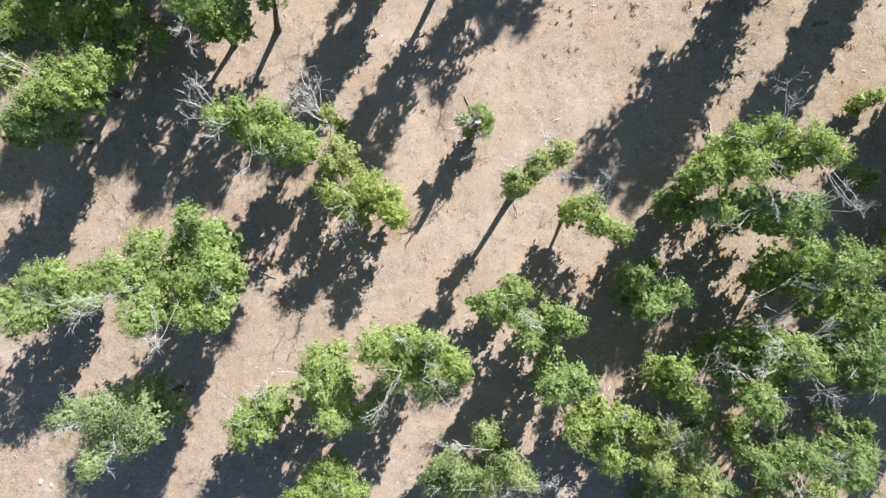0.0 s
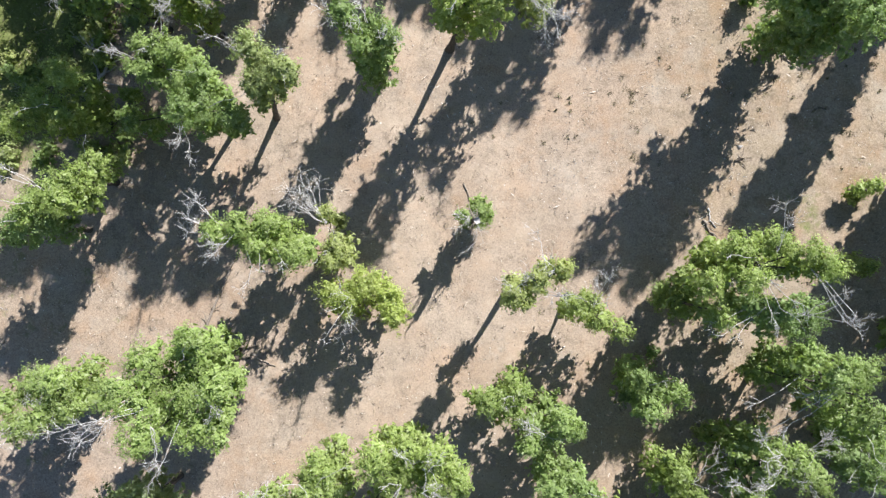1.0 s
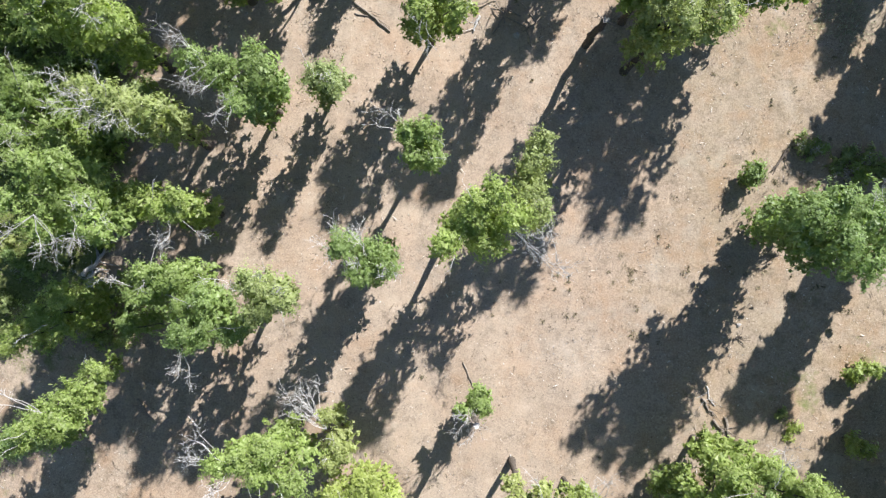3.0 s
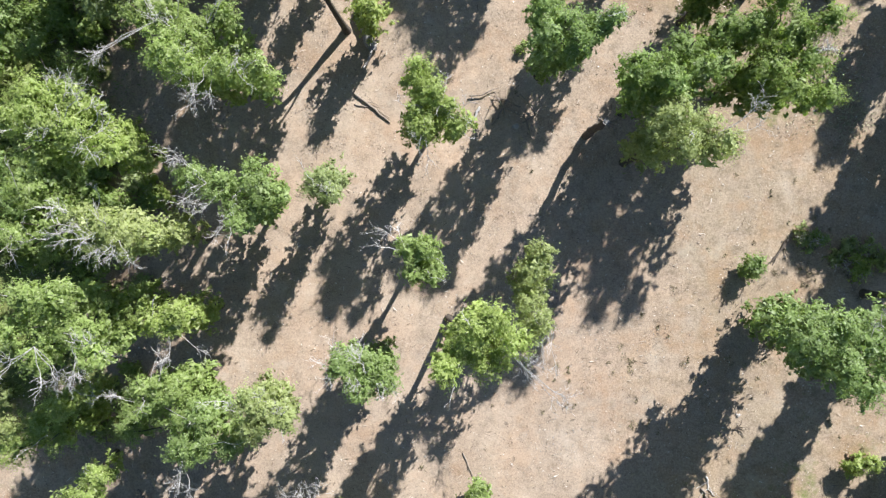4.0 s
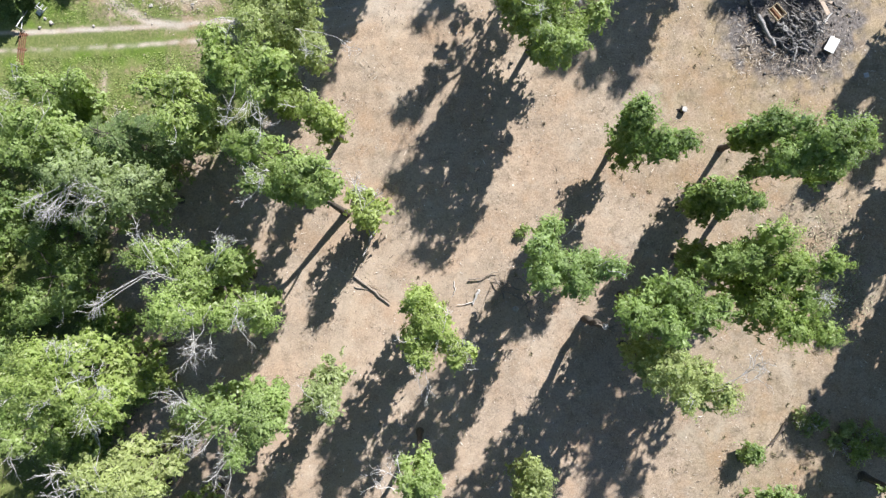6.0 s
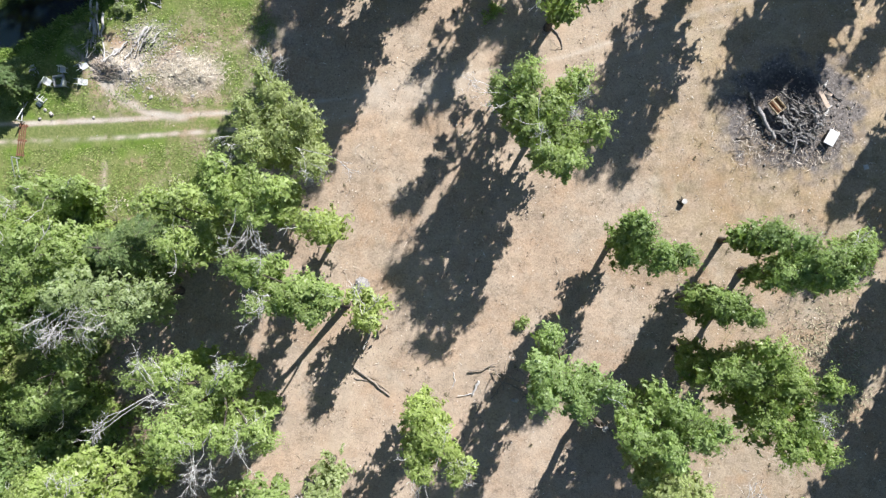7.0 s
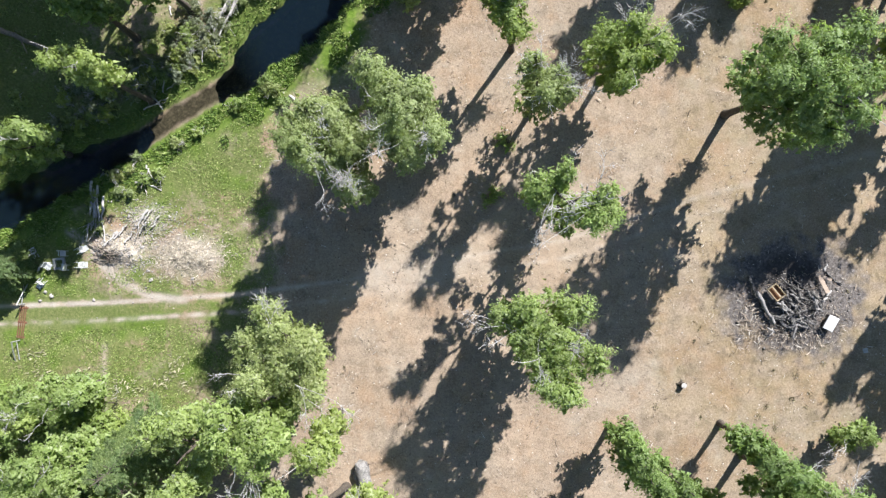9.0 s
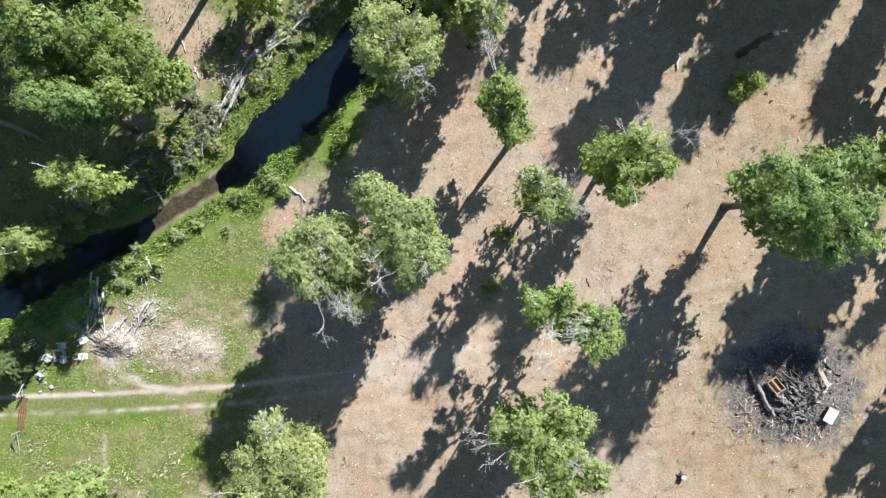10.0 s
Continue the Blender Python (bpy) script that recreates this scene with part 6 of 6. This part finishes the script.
scatter("dry_tuft", (tuft[0][many] + rng.normal(0, 1, len(many)) * swell, tuft[1][many] + rng.normal(0, 1, len(many)) * swell), TUFT, "scattered brown and grey-green tufts of dry grass", "grass tufts", blades(rng, 0.05, 0.2, 0.9, 0.12))
sx, sy = field(-40, -2, 78, 106, 26000, lambda x, y: (line_distance(x, y, STREAM)[1] < 0) * (line_distance(x, y, STREAM)[0] > 4) * np.clip(0.4 + 0.7 * waves(x, y, 5, 51), 0, 1))
scatter("scrub_weed", (sx, sy), GRASS, "rough green weeds across the stream", "weeds", blades(rng, 0.08, 0.3, 1.0, 0.14))


# ---- fire pit ----
PX, PY = 31.1, 68.0
r = np.random.RandomState(91)
for k in range(44):
    w = -1.05 + r.normal(0, 0.42)
    ln = r.uniform(0.35, 1.15)
    px, py = PX + 0.1 + r.normal(0, 1.35), PY - 0.2 + r.normal(0, 0.95)
    rad = r.uniform(0.05, 0.16)
    mid_ = (px + r.normal(0, 0.16), py + r.normal(0, 0.16))
    log([(px - ln * math.cos(w), py - ln * math.sin(w)), mid_, (px + ln * math.cos(w + 0.35), py + ln * math.sin(w + 0.35))], rad, CHAR if k % 4 else ASHWOOD, "charred grey and black log in a burnt pile" if k % 4 else "ash-grey burnt log in a burnt pile", 300 + k, 1 + k % 3, 0.6, rad * 0.7 + r.uniform(0, 0.4))
for k in range(9):
    w = r.uniform(0, 3.1)
    px, py, ln = 31.3 + r.normal(0, 0.5), 66.6 + r.normal(0, 0.35), r.uniform(0.5, 0.9)
    log([(px - ln * math.cos(w), py - ln * math.sin(w)), (px, py + 0.15), (px + ln * math.cos(w + 0.5), py + ln * math.sin(w + 0.5))], 0.11, ASHWOOD, "ash-grey gnarled root in the burnt pile", 360 + k, 3, 0.4, 0.3)
log([(27.6, 68.9), (28.3, 67.5), (29.0, 66.3)], 0.2, ASHWOOD, "thick grey log at the edge of the burnt pile", 401, 1, 0.8, 0.35)
log([(26.9, 70.3), (27.6, 68.7)], 0.14, CHAR, "charred log at the edge of the burnt pile", 402, 1, 0.7, 0.25)
log([(26.0, 66.3), (27.2, 66.5)], 0.1, LOGWOOD, "brown branch beside the burnt pile", 403, 1)
log([(33.3, 68.2), (34.0, 69.1)], 0.1, DEAD, "white piece of wood on the burnt pile", 404, 0, 0.8, 0.4)
log([(33.7, 70.9), (33.9, 71.4)], 0.1, DEAD, "white piece of wood beside the burnt pile", 405, 0)
sx, sy = join(patch(PX, PY, 2.9, 2.3, 420), patch(PX - 2.8, PY - 2.6, 1.5, 1.0, 420), patch(PX + 0.5, PY - 3.0, 1.8, 0.7, 260), patch(PX - 4.2, PY - 0.5, 0.8, 1.3, 160))
scatter("burnt_twigs", (sx, sy), LITTER, "burnt and broken twigs round the fire pit", "twigs", flakes(rng, 0.12, 0.45, 0.05, 0.07))
scatter("charcoal", patch(PX, PY, 2.0, 1.5, 500), CHAR, "lumps of charcoal and ash in the fire pit", "charcoal", stones(rng, 0.06, 0.2))


def box(bm, x, y, z, sx, sy, sz, bevel=0.012):
    m = bmesh.ops.create_cube(bm, size=1, matrix=Matrix.LocRotScale((x, y, z), None, (sx, sy, sz)))
    edges = list({e for v in m["verts"] for e in v.link_edges})
    bmesh.ops.bevel(bm, geom=edges, offset=bevel, segments=1, affect="EDGES")
    return bm


def piece(name, dims, mat, parent, label="", bevel=0.012):
    return part(name, box(bmesh.new(), *dims, bevel), mat, parent, label)


INNER = plain("dark_wood_inside", (0.16, 0.075, 0.035), 0.8)
crate = tagged(new("wooden_crate"), "open pale timber crate with a middle bar on burnt logs", "crate")
cx, cy = 29.0, 69.0
crate.matrix_basis = pose(cx, cy, ground_at(cx, cy) + 0.55, 6, -5, -52) @ Matrix.Scale(0.88, 4)
piece("bottom", (0, 0, 0.03, 1.34, 0.96, 0.04), INNER, crate, "dark brown board floor")
piece("long_side", (0, 0.5, 0.16, 1.46, 0.06, 0.3), SAWN, crate)
piece("long_side", (0, -0.5, 0.16, 1.46, 0.06, 0.3), SAWN, crate)
piece("short_side", (0.7, 0, 0.16, 0.06, 0.94, 0.3), SAWN, crate)
piece("short_side", (-0.7, 0, 0.16, 0.06, 0.94, 0.3), SAWN, crate)
piece("middle_bar", (0, 0.02, 0.22, 1.34, 0.12, 0.1), SAWN, crate)

fridge = tagged(new("cooler_box"), "white metal chest lying at the edge of the burnt pile", "chest")
cx, cy = 34.0, 66.3
fridge.matrix_basis = pose(cx, cy, ground_at(cx, cy) + 0.04, 4, -3, -27)
DARK = plain("sooty_metal", (0.07, 0.065, 0.06), 0.6)
piece("body", (0, 0, 0.26, 0.84, 1.26, 0.5), DARK, fridge, "sooty dark sides", 0.04)
piece("lid", (0, 0, 0.55, 0.9, 1.32, 0.07), WHITE, fridge, "clean white top", 0.025)
piece("handle", (0, -0.68, 0.5, 0.22, 0.04, 0.04), DARK, fridge)

TAN = plain("raw_plank", (0.456, 0.357, 0.281), 0.8)
for k, (px, py, w, ln, wd) in enumerate(((33.4, 69.6, -62, 1.5, 0.36), (33.8, 70.2, -20, 0.8, 0.25), (33.1, 70.1, -80, 0.7, 0.2))):
    pl = tagged(piece("plank", (0, 0, 0, ln, wd, 0.04), TAN, None), "raw tan plank thrown on the burnt pile", "plank")
    pl.matrix_basis = pose(px, py, ground_at(px, py) + 0.42 - 0.06 * k, 5, 4 * k, w)
slab = tagged(piece("paving_slab", (0, 0, 0.02, 0.42, 0.42, 0.08), CONCRETE, None), "small grey paving slab lying on shaded earth", "slab")
cx, cy = 37.4, 63.8
slab.matrix_basis = pose(cx, cy, ground_at(cx, cy) + 0.02, 0, 0, 12)

# ---- sitting place at the edge of the meadow ----
PLASTIC = plain("white_plastic", (0.502, 0.517, 0.524), 0.5, 0.0, 0.08)


def chair(x, y, turn, fallen):
    c = tagged(new("garden_chair"), "pale weathered garden chair " + ("tipped over on the grass" if fallen else "standing on the grass"), "chair", group="chairs round the fire ring")
    piece("seat", (0, 0, 0.43, 0.52, 0.5, 0.045), PLASTIC, c)
    piece("backrest", (0, 0.25, 0.72, 0.52, 0.05, 0.5), PLASTIC, c)
    for sx_ in (-0.22, 0.22):
        piece("armrest", (sx_ * 1.2, 0.0, 0.63, 0.06, 0.48, 0.035), PLASTIC, c)
        for sy_ in (-0.21, 0.22):
            piece("leg", (sx_, sy_, 0.21, 0.05, 0.05, 0.42), PLASTIC, c)
    c.matrix_basis = pose(x, y, ground_at(x, y) + (0.27 if fallen else 0.0), -86 if fallen else 0, 0, turn)


chair(-35.9, 71.7, 30, True)
chair(-34.6, 71.0, 60, False)
chair(-33.4, 72.1, 0, False)
chair(-32.3, 72.2, -60, True)
chair(-32.4, 71.1, -90, True)
chair(-35.2, 69.8, 140, True)
chair(-33.3, 70.9, -100, False)
ring = tagged(new("fire_ring"), "square fire ring of grey concrete blocks", "fire ring")
cx, cy = -33.9, 71.2
ring.matrix_basis = pose(cx, cy, ground_at(cx, cy), 0, 0, 8)
for dx, dy, sx_, sy_ in ((0, 0.42, 1.0, 0.2), (0, -0.42, 1.0, 0.2), (0.42, 0, 0.2, 0.62), (-0.42, 0, 0.2, 0.62)):
    piece("block", (dx, dy, 0.1, sx_, sy_, 0.24), CONCRETE, ring, "", 0.02)
log([(-35.5, 71.1), (-36.1, 70.0)], 0.1, DEAD, "pale pole beside the garden chairs", 501, 0)

# ---- cattle guard across the track ----
cx, cy = -37.3, 66.0
guard = tagged(new("cattle_guard"), "rusty steel cattle guard set across the track", "cattle guard")
guard.matrix_basis = pose(cx, cy, ground_at(cx, cy) + 0.05, 0, 0, -7)
for k in range(4):
    piece("rail", (-0.26 + 0.17 * k, 0, 0.03, 0.07, 2.9, 0.08), RUST, guard, "", 0.008)
for k in range(3):
    piece("cross_beam", (0, -1.3 + 1.3 * k, -0.04, 0.8, 0.14, 0.08), RUST, guard)
STEEL = plain("pale_steel", (0.380, 0.388, 0.395), 0.5, 0.3)
for s_ in (1, -1):
    wing = tagged(new("guard_wing"), "pale steel wing frame beside the cattle guard", "barrier")
    wing.matrix_basis = pose(cx + s_ * 0.22, cy + s_ * 1.62, ground_at(cx, cy + s_ * 1.62), 0, 0, -7)
    mesh_object("post", *tube([(0, 0, -0.1), (0, 0, 1.1)], [0.05, 0.05], 8), STEEL, wing)
    mesh_object("slanting_rail", *tube([(0, 0, 1.05), (0.05 * s_, 0.9 * s_, 0.6), (0.1 * s_, 1.85 * s_, 0.05)], [0.05, 0.05, 0.05], 8), STEEL, wing)
    mesh_object("low_rail", *tube([(0, 0, 0.4), (-0.25 * s_, 1.7 * s_, 0.08)], [0.04, 0.04], 8), STEEL, wing)
